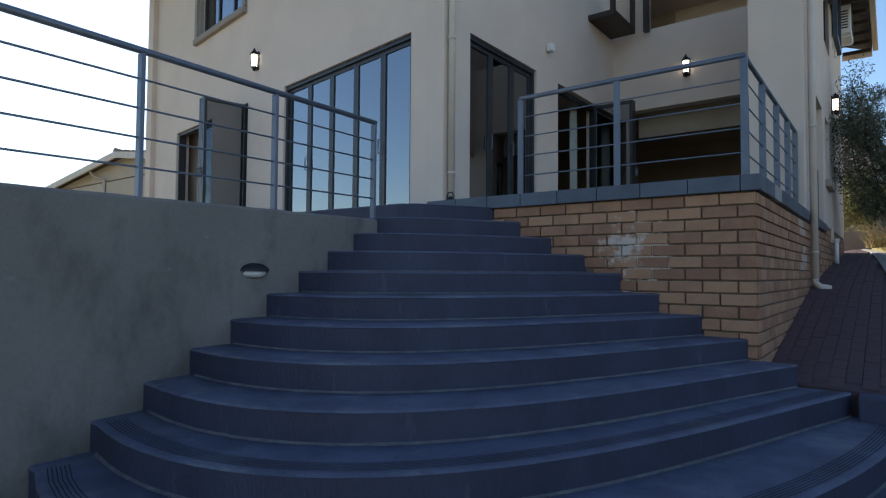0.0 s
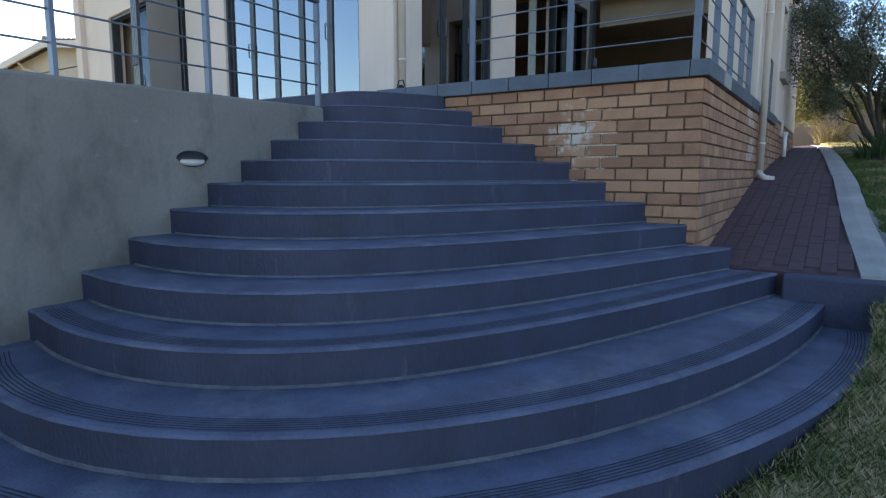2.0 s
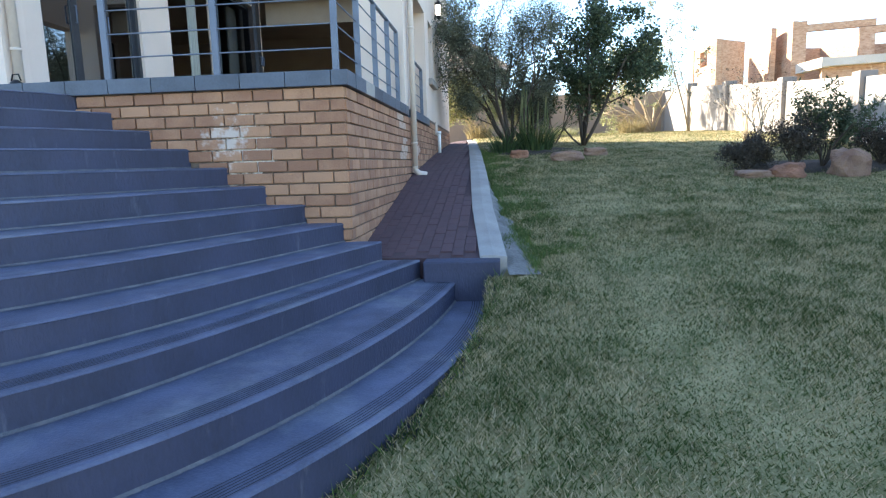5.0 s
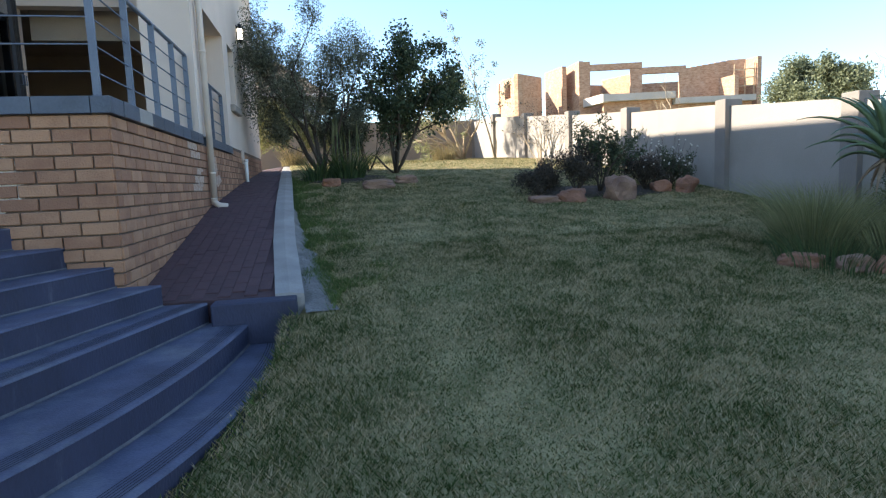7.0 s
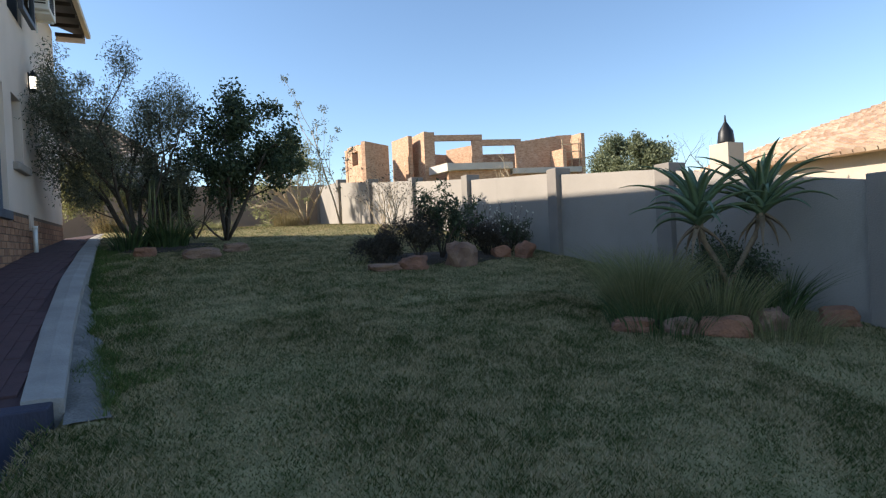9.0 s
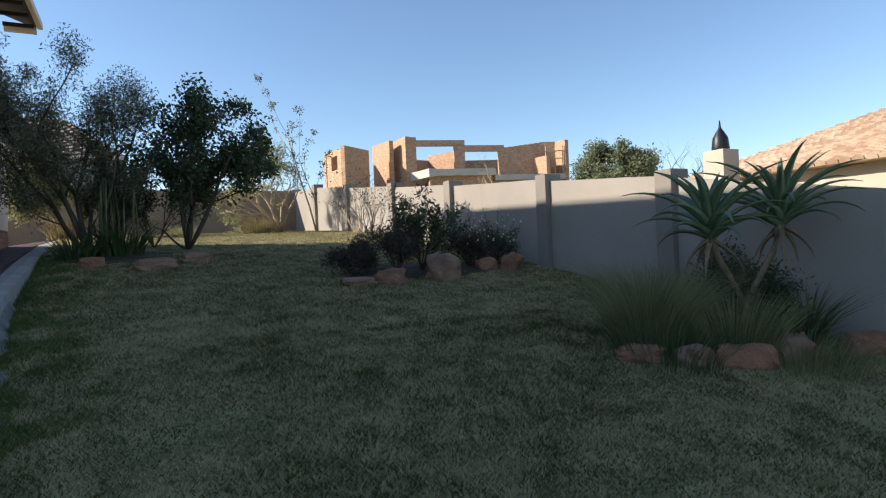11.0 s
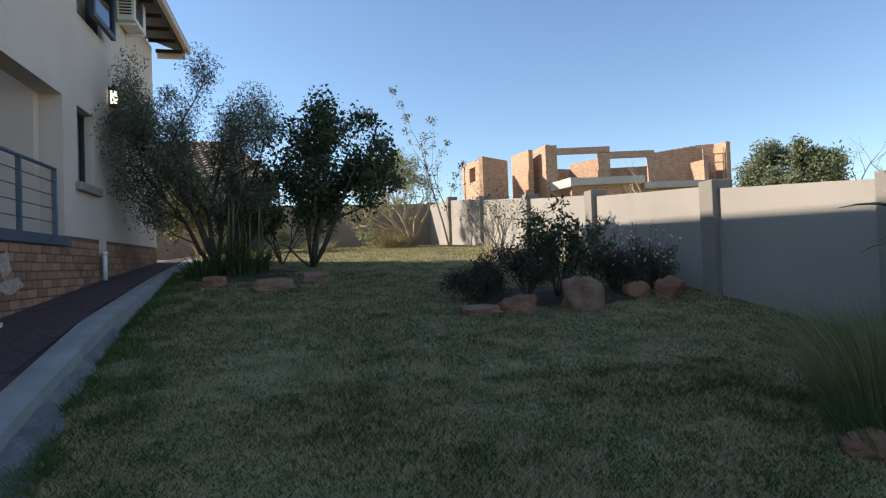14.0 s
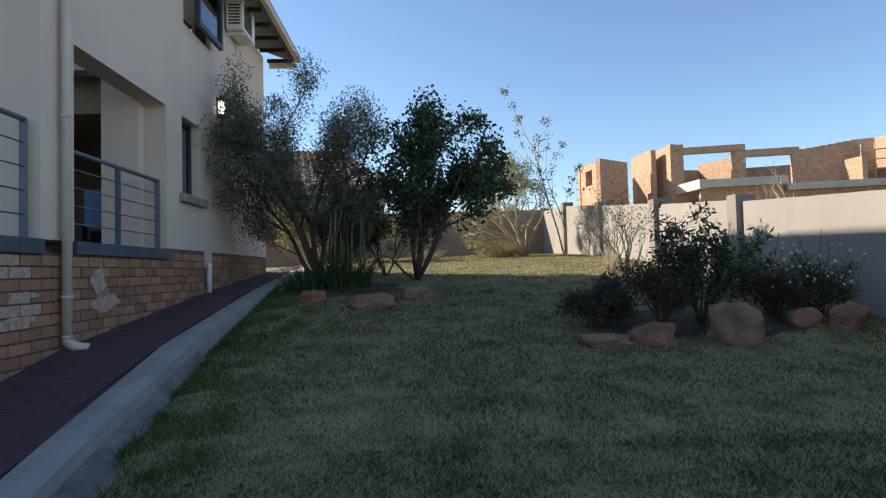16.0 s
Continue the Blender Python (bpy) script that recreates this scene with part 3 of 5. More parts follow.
def glazed_door(name, m, u0, u1, z0, z1, n, label):
    d = thing(name, label, "door", m, kind="structure")
    bm = B()
    box(bm, u0, u0 + 0.05, -0.16, -0.04, z0, z1)
    box(bm, u1 - 0.05, u1, -0.16, -0.04, z0, z1)
    box(bm, u0 + 0.05, u1 - 0.05, -0.16, -0.04, z1 - 0.06, z1)
    box(bm, u0 + 0.05, u1 - 0.05, -0.16, -0.04, z0, z0 + 0.04)
    part("door_frame", bm, ALU, d)
    w = (u1 - u0 - 0.1) / n
    for i in range(n):
        f, g = B(), B()
        leaf_panel(f, g, u0 + 0.052 + i * w, u0 + 0.048 + (i + 1) * w, z0 + 0.042, z1 - 0.062, -0.08)
        leaf = part("leaf", f, ALU, d)
        p = part("pane", g, GLASS, leaf)
        p.visible_shadow = False
        if i in (1, n - 1):
            bm = B()
            tube(bm, [(u0 + 0.08 + i * w, -0.06, z0 + 0.95), (u0 + 0.08 + i * w, -0.03, z0 + 0.95), (u0 + 0.08 + i * w, -0.03, z0 + 1.15), (u0 + 0.08 + i * w, -0.06, z0 + 1.15)], 0.009, 6)
            part("door_handle", bm, STEEL, leaf)
    return d


A_FRAME = pose(-4.25, 5.78, 0, 0, 0, 180 - 8.5)
B_FRAME = pose(-4.25, 0, 0, 0, 0, -90)  # u runs towards -y, outward is +x
glazed_door("door_1", A_FRAME, 0.62, 3.95, 2.13, 4.6, 5, "closed five-leaf folding glass door in charcoal aluminium")
glazed_door("door_2", B_FRAME, -8.2, -6.36, 2.2, 4.6, 3, "closed three-leaf folding glass door in charcoal aluminium")


def folded_leaves(name, m, u, z0, z1, n, depth, label):
    """A stack of opened folding leaves standing out from the wall."""
    d = thing(name, label, "door", m, kind="structure")
    for i in range(n):
        f, g = B(), B()
        x = u + i * 0.062
        box(f, x, x + 0.045, -0.05, 0.01, z0, z1)
        box(f, x, x + 0.045, depth - 0.055, depth, z0, z1)
        box(f, x, x + 0.045, 0.01, depth - 0.055, z1 - 0.06, z1)
        box(f, x, x + 0.045, 0.01, depth - 0.055, z0, z0 + 0.09)
        box(g, x + 0.018, x + 0.026, 0.01, depth - 0.055, z0 + 0.09, z1 - 0.06)
        leaf = part("leaf", f, ALU, d)
        p = part("pane", g, GLASS, leaf)
        p.visible_shadow = False
        bm = B()
        tube(bm, [(x + 0.022, depth, z0 + 1.0), (x + 0.022, depth + 0.04, z0 + 1.0), (x + 0.022, depth + 0.04, z0 + 1.15), (x + 0.022, depth, z0 + 1.15)], 0.008, 6)
        part("door_handle", bm, STEEL, leaf)
    return d


folded_leaves("door_3", A_FRAME, 5.42, 2.13, 4.58, 4, 0.78, "stack of opened glass folding leaves beside a dark doorway")
folded_leaves("door_4", B_FRAME, -10.7, 2.2, 4.58, 3, 0.7, "opened glass folding leaves at the patio opening")
bm = B()
for u0, u1, z0, z1 in ((5.3, 5.36, 2.1, 4.6), (8.84, 8.9, 2.1, 4.6), (5.36, 8.84, 4.54, 4.6)):
    box(bm, u0, u1, -0.2, -0.05, z0, z1)
thing("door_frame", "charcoal aluminium frame of the open doorway", "door frame", A_FRAME, kind="structure", bm=bm, material=ALU)
bm = B()
box(bm, -4.45, -4.35, 8.95, 9.0, 2.2, 4.6)
box(bm, -4.45, -4.35, 10.7, 10.75, 2.2, 4.6)
box(bm, -4.45, -4.35, 9.0, 10.7, 4.54, 4.6)
thing("door_frame", "charcoal aluminium frame of the side doorway", "door frame", kind="structure", bm=bm, material=ALU)


def window(name, label, m, u0, u1, z0, z1, sill, lights=1):
    w = thing(name, label, "window", m, kind="structure")
    f = B()
    st = 0.05
    for a, b, c, d in ((u0, u0 + st, z0, z1), (u1 - st, u1, z0, z1), (u0 + st, u1 - st, z1 - st, z1), (u0 + st, u1 - st, z0, z0 + st)):
        box(f, a, b, -0.2, -0.13, c, d)
    for i in range(1, lights):
        u = u0 + (u1 - u0) * i / lights
        box(f, u - 0.025, u + 0.025, -0.2, -0.13, z0 + st, z1 - st)
    part("window_frame", f, ALU, w)
    step = (u1 - u0 - 2 * st) / lights
    for i in range(lights):
        g = B()
        box(g, u0 + st + i * step + 0.026, u0 + st + (i + 1) * step - 0.026, -0.17, -0.162, z0 + st, z1 - st)
        part("pane", g, GLASS, w).visible_shadow = False
    g = B()
    box(g, u0 - 0.12, u1 + 0.12, -0.12, 0.09, z0 - 0.13, z0, 0.02)
    part("window_sill", g, sill, w, "thick plastered sill")
    return w


SIDE = pose(-0.73, 0, 0, 0, 0, -90)
window("window_1", "narrow dark window with a thick plastered sill", SIDE, -12.9, -12.2, 3.07, 4.2, PLASTER_TRIM)
w2 = window("window_2", "upper window with white blinds and taupe surround", A_FRAME, 5.55, 7.75, 6.5, 7.9, PLASTER_TRIM, 3)
for i in range(26):
    bm = B()
    box(bm, 5.62, 7.68, -0.26, -0.215, 6.56 + i * 0.05, 6.568 + i * 0.05)
    part("blind_slat", bm, WHITE, w2)
bm = B()
box(bm, 5.43, 5.55, -0.1, 0.05, 6.5, 7.9)
box(bm, 7.75, 7.87, -0.1, 0.05, 6.5, 7.9)
part("surround", bm, PLASTER_TRIM, w2)


def open_casement():
    w = thing("window_3", "upper window with a dark sash swung open", "window", kind="structure")
    bm = B()
    for y0, y1, z0, z1 in ((12.300, 12.360, 5.6, 6.7), (13.340, 13.400, 5.6, 6.7), (12.360, 13.340, 5.6, 5.66)):
        box(bm, -0.95, -0.78, y0, y1, z0, z1)
    part("window_frame", bm, ALU, w)
    f, g = B(), B()
    for y0, y1, z0, z1 in ((12.400, 12.470, 5.62, 6.72), (13.400, 13.470, 5.62, 6.72), (12.470, 13.400, 5.62, 5.70), (12.470, 13.400, 6.62, 6.72)):
        box(f, -0.60, -0.53, y0, y1, z0, z1)
    box(f, -0.73, -0.60, 12.400, 13.470, 6.66, 6.72)
    sash = part("sash", f, ALU, w)
    box(g, -0.575, -0.567, 12.470, 13.400, 5.62, 6.62)
    part("pane", g, GLASS, sash).visible_shadow = False
    f = B()
    box(f, -3.6, -3.5, 11.3, 11.4, 6.1, 6.9)
    box(f, -4.25, -3.75, 10.2, 11.3, 6.1, 6.2)
    box(f, -3.83, -3.75, 10.2, 10.28, 6.2, 7.4)
    box(f, -3.83, -3.75, 11.22, 11.3, 6.2, 7.4)
    part("bay_frame", f, DARK, w)


open_casement()


def air_conditioner():
    ac = thing("air_conditioner", "white outdoor air conditioning unit bracketed under the eaves", "air conditioner")
    bm = B()
    box(bm, -0.70, -0.40, 14.150, 14.950, 6.270, 6.840, 0.015)
    part("casing", bm, WHITE, ac)
    bm = B()
    for i in range(10):
        z = 6.340 + i * 0.045
        box(bm, -0.398, -0.388, 14.230, 14.700, z, z + 0.022)
    part("grille", bm, BLACK, ac, "dark fan grille")
    for i in range(7):
        bm = B()
        box(bm, -0.65, -0.45, 14.142, 14.149, 6.370 + i * 0.055, 6.395 + i * 0.055)
        part("vent_slot", bm, BLACK, ac)
    for y in (14.270, 14.800):
        bm = B()
        box(bm, -0.73, -0.42, y, y + 0.04, 6.220, 6.268)
        box(bm, -0.73, -0.70, y, y + 0.04, 6.020, 6.220)
        part("bracket", bm, WHITE, ac)


air_conditioner()


def wall_lantern(m):
    t = thing("wall_lantern", "small black half-lantern wall lamp, lit, with frosted glass", "wall lamp", m, group="wall lanterns")
    bm = B()
    box(bm, -0.065, 0.065, 0.0, 0.02, -0.17, 0.17, 0.005)
    part("back_plate", bm, BLACK, t)
    bm = B()
    tube(bm, [(0, 0.07, -0.12), (0, 0.07, 0.1)], [0.05, 0.062], 8)
    part("glass", bm, BULB, t, "glowing frosted glass")
    bm = B()
    tube(bm, [(0, 0.07, 0.1), (0, 0.07, 0.12), (0, 0.07, 0.2), (0, 0.07, 0.23)], [0.085, 0.08, 0.02, 0.012], 8)
    part("cap", bm, BLACK, t)
    bm = B()
    tube(bm, [(0, 0.07, -0.2), (0, 0.07, -0.14), (0, 0.07, -0.12)], [0.012, 0.05, 0.058], 8)
    part("base", bm, BLACK, t)
    for k in range(6):
        a = 2 * math.pi * k / 6
        bm = B()
        tube(bm, [(0.058 * math.cos(a), 0.07 + 0.058 * math.sin(a), -0.12), (0.07 * math.cos(a), 0.07 + 0.07 * math.sin(a), 0.1)], 0.006, 4)
        part("bar", bm, BLACK, t)
    return t


lantern = wall_lantern(A_FRAME @ pose(4.95, 0.0, 5.3))
copy_thing(lantern, pose(-2.85, 11.5, 5.3, 0, 0, 180))
copy_thing(lantern, pose(-0.73, 13.75, 4.75, 0, 0, -90))
bm = B()
box(bm, -4.24, -4.13, 8.5, 8.62, 5.0, 5.13, 0.02)
thing("motion_sensor", "small white motion sensor on the plaster", "sensor", bm=bm, material=WHITE)


def downpipe(label, m, z0, z1, shoe):
    d = thing("downpipe", label, "downpipe", m)
    bm = B()
    tube(bm, [(0, 0, z0 + 0.12), (0, 0, z1)], 0.045, 10)
    part("pipe", bm, PIPE, d)
    bm = B()
    tube(bm, [(0, 0, z0 + 0.16), (0, 0, z0 + 0.10), (shoe[0] * 0.35, shoe[1] * 0.35, z0 + 0.05), (shoe[0], shoe[1], z0 + 0.03)], 0.048, 10)
    part("shoe", bm, PIPE, d)
    for z in (z0 + 0.5, z0 + 2.2, z1 - 0.6):
        if z < z1:
            bm = B()
            tube(bm, [(0, 0, z), (0, 0, z + 0.03)], 0.052, 10)
            part("bracket", bm, PIPE, d)


downpipe("cream downpipe on the house corner beside the path", pose(-0.66, 9.28, 0), 1.2, 6.75, (0.17, 0.05))
downpipe("cream downpipe in the plaster corner by the patio", pose(-4.18, 5.86, 0), 2.13, 8.4, (0.14, -0.05))
bm = B()
tube(bm, [(-0.64, 13.0, path_z(13) + 0.0), (-0.64, 13.0, 2.02)], 0.035, 10)
tube(bm, [(-0.64, 13.0, 2.02), (-0.64, 13.0, 2.08)], 0.045, 10)
thing("waste_pipe", "short white plastic waste pipe against the plinth", "pipe", bm=bm, material=WHITE)
bm = B()
box(bm, -0.73, -0.70, 13.03, 13.3, 2.0, 2.28, 0.004)
thing("cover_plate", "pale square cover plate over the plinth", "cover plate", bm=bm, material=PLASTER)
bm = B()
tube(bm, [(-4.0, 5.6, 2.13), (-4.0, 5.6, 2.17), (-4.0, 5.6, 2.28), (-4.0, 5.6, 2.31)], [0.08, 0.08, 0.055, 0.02], 12)
tube(bm, [(-4.05, 5.6, 2.3), (-4.03, 5.6, 2.36), (-3.97, 5.6, 2.36), (-3.95, 5.6, 2.3)], 0.008, 6)
thing("garden_lantern", "small dark metal lantern standing on the landing", "lantern", bm=bm, material=BLACK)


def interiors():
    p = thing("pendant_lamp", "lit pendant lamp hanging in the living room", "ceiling lamp")
    bm = B()
    tube(bm, [(-2.9, 12.6, 4.85), (-2.9, 12.6, 4.45)], 0.008, 6)
    part("cord", bm, BLACK, p)
    bm = B()
    bmesh.ops.create_uvsphere(bm, u_segments=12, v_segments=8, radius=0.07)
    bmesh.ops.translate(bm, verts=bm.verts, vec=(-2.9, 12.6, 4.38))
    part("globe", bm, BULB, p, "glowing globe")
    for x, y in ((-2.4, 15.6), (-2.2, 15.6)):
        bm = B()
        tube(bm, [(x, y, 2.95), (x, y, 3.02), (x, y, 3.16)], [0.05, 0.05, 0.03], 10)
        t = thing("table_lamp", "small lit table lamp on the sideboard", "lamp", bm=bm, material=BULB)
    s = thing("sideboard", "dark timber sideboard against the living room wall", "sideboard")
    bm = B()
    box(bm, -3.9, -1.6, 15.4, 15.9, 2.25, 2.92, 0.01)
    part("body", bm, DARK, s)
    bm = B()
    box(bm, -3.95, -1.55, 15.36, 15.92, 2.92, 2.95)
    part("top", bm, DARK, s)
    bm = B()
    box(bm, -3.5, -1.6, 15.38, 15.39, 2.35, 2.85)
    part("doors", bm, DARK, s)
    c = thing("chair", "chair with a blue fabric back near the patio opening", "chair")
    bm = B()
    box(bm, -1.95, -1.5, 11.9, 11.98, 2.6, 3.1, 0.02)
    part("backrest", bm, BLUE, c)
    bm = B()
    box(bm, -1.95, -1.5, 11.98, 12.4, 2.55, 2.63, 0.02)
    part("seat", bm, BLUE, c)
    for x in (-1.92, -1.56):
        for y in (11.95, 12.35):
            bm = B()
            box(bm, x, x + 0.04, y, y + 0.04, 2.19, 2.56)
            part("leg", bm, DARK, c)
    for y0, nfold in ((8.98, 7), (10.2, 5)):
        bm = B()
        cols = []
        for i in range(nfold * 6 + 1):
            y, x = y0 + i * 0.01, -4.62 + 0.03 * math.sin(i * math.pi / 3)
            cols.append([bm.verts.new((x + dx, y, z)) for dx, z in ((0, 2.2), (0, 4.55), (-0.004, 4.55), (-0.004, 2.2))])
        for c0, c1 in zip(cols, cols[1:]):
            for k in range(4):
                bm.faces.new((c0[k], c1[k], c1[(k + 1) % 4], c0[(k + 1) % 4])).smooth = k in (0, 2)
        thing("curtain", "pale drawn-back curtain behind the doors", "curtain", bm=bm, material=CURTAIN)
    bm = B()
    box(bm, -3.95, -1.5, 12.05, 12.2, 4.2, 4.8)
    thing("beam", "pale plastered beam below the ceiling", "beam", kind="structure", bm=bm, material=INSIDE)


interiors()


# ---------------- boundary walls ----------------
def wall_x(y):
    return 8.4 - 0.057 * (y - 7.3)


def boundary():
    posts = [-3.6, -0.9, 1.8, 4.55, 7.5, 10.13, 13.4, 16.4, 19.7, 22.85, 25.6]
    tops = [1.2, 1.5, 1.85, 2.0, 2.5, 2.76, 3.03, 3.32, 3.66, 4.0, 4.1]
    for i in range(len(posts) - 1):
        ya, yb = posts[i] + 0.15, posts[i + 1] - 0.15
        za = tops[i + 1] - 0.13
        zl = tops[i] - 0.07 + 0.0
        bm = B()
        n = 8
        secs = []
        for k in range(n + 1):
            y = ya + (yb - ya) * k / n
            x = wall_x(y)
            z = zl + (za - zl) * k / n + 0.008 * noise.noise(Vector((y * 2, 0, 0)))
            secs.append([bm.verts.new(p) for p in ((x, y, -1.6), (x, y, z), (x + 0.2, y, z), (x + 0.2, y, -1.6))])
        for s0, s1 in zip(secs, secs[1:]):
            for j in range(3):
                bm.faces.new((s0[j], s1[j], s1[j + 1], s0[j + 1]))
        bm.faces.new(secs[0])
        bm.faces.new(secs[-1][::-1])
        bmesh.ops.recalc_face_normals(bm, faces=bm.faces[:])
        thing("wall_boundary", "tall taupe plastered garden boundary wall panel", "wall", kind="structure", group="boundary wall", bm=bm, material=WALLP)
    for y, z in zip(posts, tops):
        x = wall_x(y)
        bm = B()
        box(bm, x - 0.09, x + 0.26, y - 0.15, y + 0.15, -1.6, z, 0.012)
        thing("wall_pier", "square plastered pier of the boundary wall", "pier", kind="structure", group="boundary wall piers", bm=bm, material=POST)
    bm = B()
    box(bm, -14, wall_x(25.6), 25.5, 25.75, 1.0, 4.05)
    thing("wall_back", "brown plastered wall closing the far end of the garden", "wall", kind="structure", bm=bm, material=BACKW)


boundary()


# ---------------- path, edging ----------------
def along(y0, y1, n):
    return [y0 + (y1 - y0) * i / n for i in range(n + 1)]


def strip_mesh(name, label, cat, inner, outer, zf, drop, material, ys, jitter=0.0):
    bm = B()
    secs = []
    for y in ys:
        xi, xo = inner(y), outer(y)
        z = zf(y)
        j = jitter * noise.noise(Vector((y * 3.1, 7, 1)))
        secs.append([bm.verts.new(p) for p in ((xi, y, z - drop), (xi, y, z), (xi * 0.5 + xo * 0.5, y, z + 0.005), (xo + j, y, z - 0.012 + j * 0.1), (xo + j, y, z - drop))])
    for s0, s1 in zip(secs, secs[1:]):
        for i in range(4):
            bm.faces.new((s0[i], s0[i + 1], s1[i + 1], s1[i]))
    bm.faces.new(secs[0])
    bm.faces.new(secs[-1])
    bmesh.ops.recalc_face_normals(bm, faces=bm.faces[:])
    return thing(name, label, cat, kind="structure", bm=bm, material=material)


YS = along(5.52, 25.4, 90)
path = strip_mesh("path", "sloping path of small maroon pavers along the house", "path", lambda y: -0.9, strip_x, lambda y: path_z(y) - 0.012, 0.2, SAND, YS)
strip_mesh("edging", "pale cement edging strip beside the path", "edging", strip_x, lambda y: strip_x(y) + 0.25, lambda y: path_z(y) + 0.004, 0.3, STRIP, YS, 0.01)
bm = B()
secs = []
for i, y in enumerate(along(5.3, 9.6, 50)):
    w = 0.24 * (1 - smooth(5.5, 9.4, y)) + 0.07 + 0.11 * noise.noise(Vector((y * 2.3, 1, 4)))
    x0 = strip_x(y) + 0.245
    z0, z1 = path_z(y) - 0.05, lawn(x0 + w, y) + 0.012
    z0 = max(z0 - 0.06, z1)
    secs.append([bm.verts.new((x0 + w * u, y, z0 + (z1 - z0) * u + 0.016 * noise.noise(Vector((x0 + w * u, y, 0)) * 7) - (0.12 if u == 1 else 0))) for u in (0, 0.25, 0.5, 0.75, 0.96, 1)])
for s0, s1 in zip(secs, secs[1:]):
    for i in range(5):
        bm.faces.new((s0[i], s0[i + 1], s1[i + 1], s1[i]))
bm.normal_update()
thing("apron", "rough broken cement apron between edging and lawn", "apron", kind="structure", bm=bm, material=APRON)

# ---------------- patio cap tiles ----------------
cap = thing("coping", "slate-blue tile coping round the brick patio", "coping", kind="structure")
bm = B()
box(bm, -4.24, -0.95, 5.47, 5.70, 2.105, 2.205)
box(bm, -0.95, -0.75, 5.47, 8.99, 2.105, 2.205)
part("bedding", bm, MORTAR, cap)
x = -4.2
while x < -0.8:
    x2 = min(x + 0.42, -0.685)
    bm = B()
    box(bm, x, x2 - 0.006, 5.405, 5.72, 2.11, 2.245, 0.006)
    part("tile", bm, CAP, cap)
    x = x2
y = 5.72
while y < 8.95:
    y2 = min(y + 0.42, 9.0)
    bm = B()
    box(bm, -0.96, -0.685, y + 0.006, y2, 2.11, 2.245, 0.006)
    t = part("tile", bm, STRIP if abs(y - 6.14) < 0.1 else CAP, cap)
    y = y2
bm = B()
box(bm, -1.05, -0.685, 9.5, 11.68, 2.12, 2.25, 0.006)
part("sill_tile", bm, CAP, cap)

# ---------------- brick plinth ----------------
plinth = thing("wall_plinth", "weathered orange face-brick plinth under the patio", "wall", kind="structure")
bm = B()
box(bm, -4.24, -0.745, 5.465, 5.7, 0.3, 2.104)
part("core", bm, MORTAR, plinth)
bm = B()
box(bm, -1.0, -0.745, 5.7, 16.84, 0.2, 2.104)
part("core", bm, MORTAR, plinth)
bm = B()
box(bm, -1.0, -0.745, 9.05, 16.84, 2.104, 2.12)
box(bm, -1.0, -0.742, 11.7, 16.84, 2.12, 2.264)
part("core", bm, MORTAR, plinth)
COURSE, BL = 0.107, 0.285
brick_meshes = {}


def brick_mesh(l, w, h):
    key = (round(l, 3), round(w, 3), round(h, 3))
    if key not in brick_meshes:
        bm = B()
        box(bm, -l / 2, l / 2, -w / 2, w / 2, -h / 2, h / 2, 0)
        es = [e for e in bm.edges]
        bmesh.ops.bevel(bm, geom=es, offset=0.005, segments=1, affect='EDGES')
        brick_meshes[key] = meshed("brick", bm, BRICK)
    return brick_meshes[key]


def lay(x, y, z, l, side, lime=False):
    me = brick_mesh(l, 0.03, COURSE - 0.014)
    ob = new("brick", me)
    ob.parent = plinth
    j = random.uniform(-0.002, 0.003)
    ob.matrix_world = pose(x + (j if side else 0), y - (0 if side else j), z, 0, random.uniform(-0.25, 0.25), 90 if side else 0)
    if lime:
        ob.material_slots[0].link = 'OBJECT'
        ob.material_slots[0].material = LIME
    return ob


rb = random.Random(4)
for c in range(17):
    z = 2.105 - COURSE * (c + 0.5)
    off = BL / 2 if c % 2 else 0
    # front face, from the corner to the steps
    xr = -0.73
    x = xr - off if c % 2 else xr
    if c % 2:
        lay(xr - BL / 4 + 0.0, 5.455, z, BL / 2 - 0.014, False)
    kk = max(-1, int((TOPZ - z) / RISE))
    xl = -2.95 + 0.358 * kk - 0.35
    while x - BL > max(xl, -4.1) - BL * 0.5 and z > 0.55:
        m = x - BL / 2
        lay(m, 5.455, z, BL - 0.014, False)
        x -= BL
    # side face
    y = 5.45 + (BL / 2 if c % 2 == 0 else 0)
    if c % 2 == 0:
        lay(-0.739, 5.45 + BL / 4 + 0.008, z, BL / 2 - 0.02, True)
    while y < 9.2:
        if z + COURSE / 2 > path_z(y + BL) - 0.05:
            lay(-0.739, y + BL / 2, z, BL - 0.014, True, z > 1.5 and 8.1 < y < 8.8 and rb.random() < 0.3)
        y += BL
# the far stretch of the plinth
vs, fs = [], []
for c in range(-2, 10):
    z = 2.105 - COURSE * (c + 0.5)
    y = 9.2 + (BL / 2 if c % 2 else 0)
    while y < 16.8:
        y2 = min(y + BL - 0.014, 16.84)
        top = 2.11 if y < 11.7 else 2.265
        if path_z(y) - 0.05 < z + COURSE / 2 and z + COURSE * 0.45 < top:
            b = len(vs)
            h = COURSE / 2 - 0.007
            vs += [(-0.76, y, z - h), (-0.727, y + 0.003, z - h), (-0.727, y2 - 0.003, z - h), (-0.76, y2, z - h), (-0.76, y, z + h), (-0.727, y + 0.003, z + h), (-0.727, y2 - 0.003, z + h), (-0.76, y2, z + h)]
            fs += [tuple(b + i for i in q) for q in ((0, 1, 5, 4), (1, 2, 6, 5), (2, 3, 7, 6), (4, 5, 6, 7), (3, 2, 1, 0))]
        y += BL
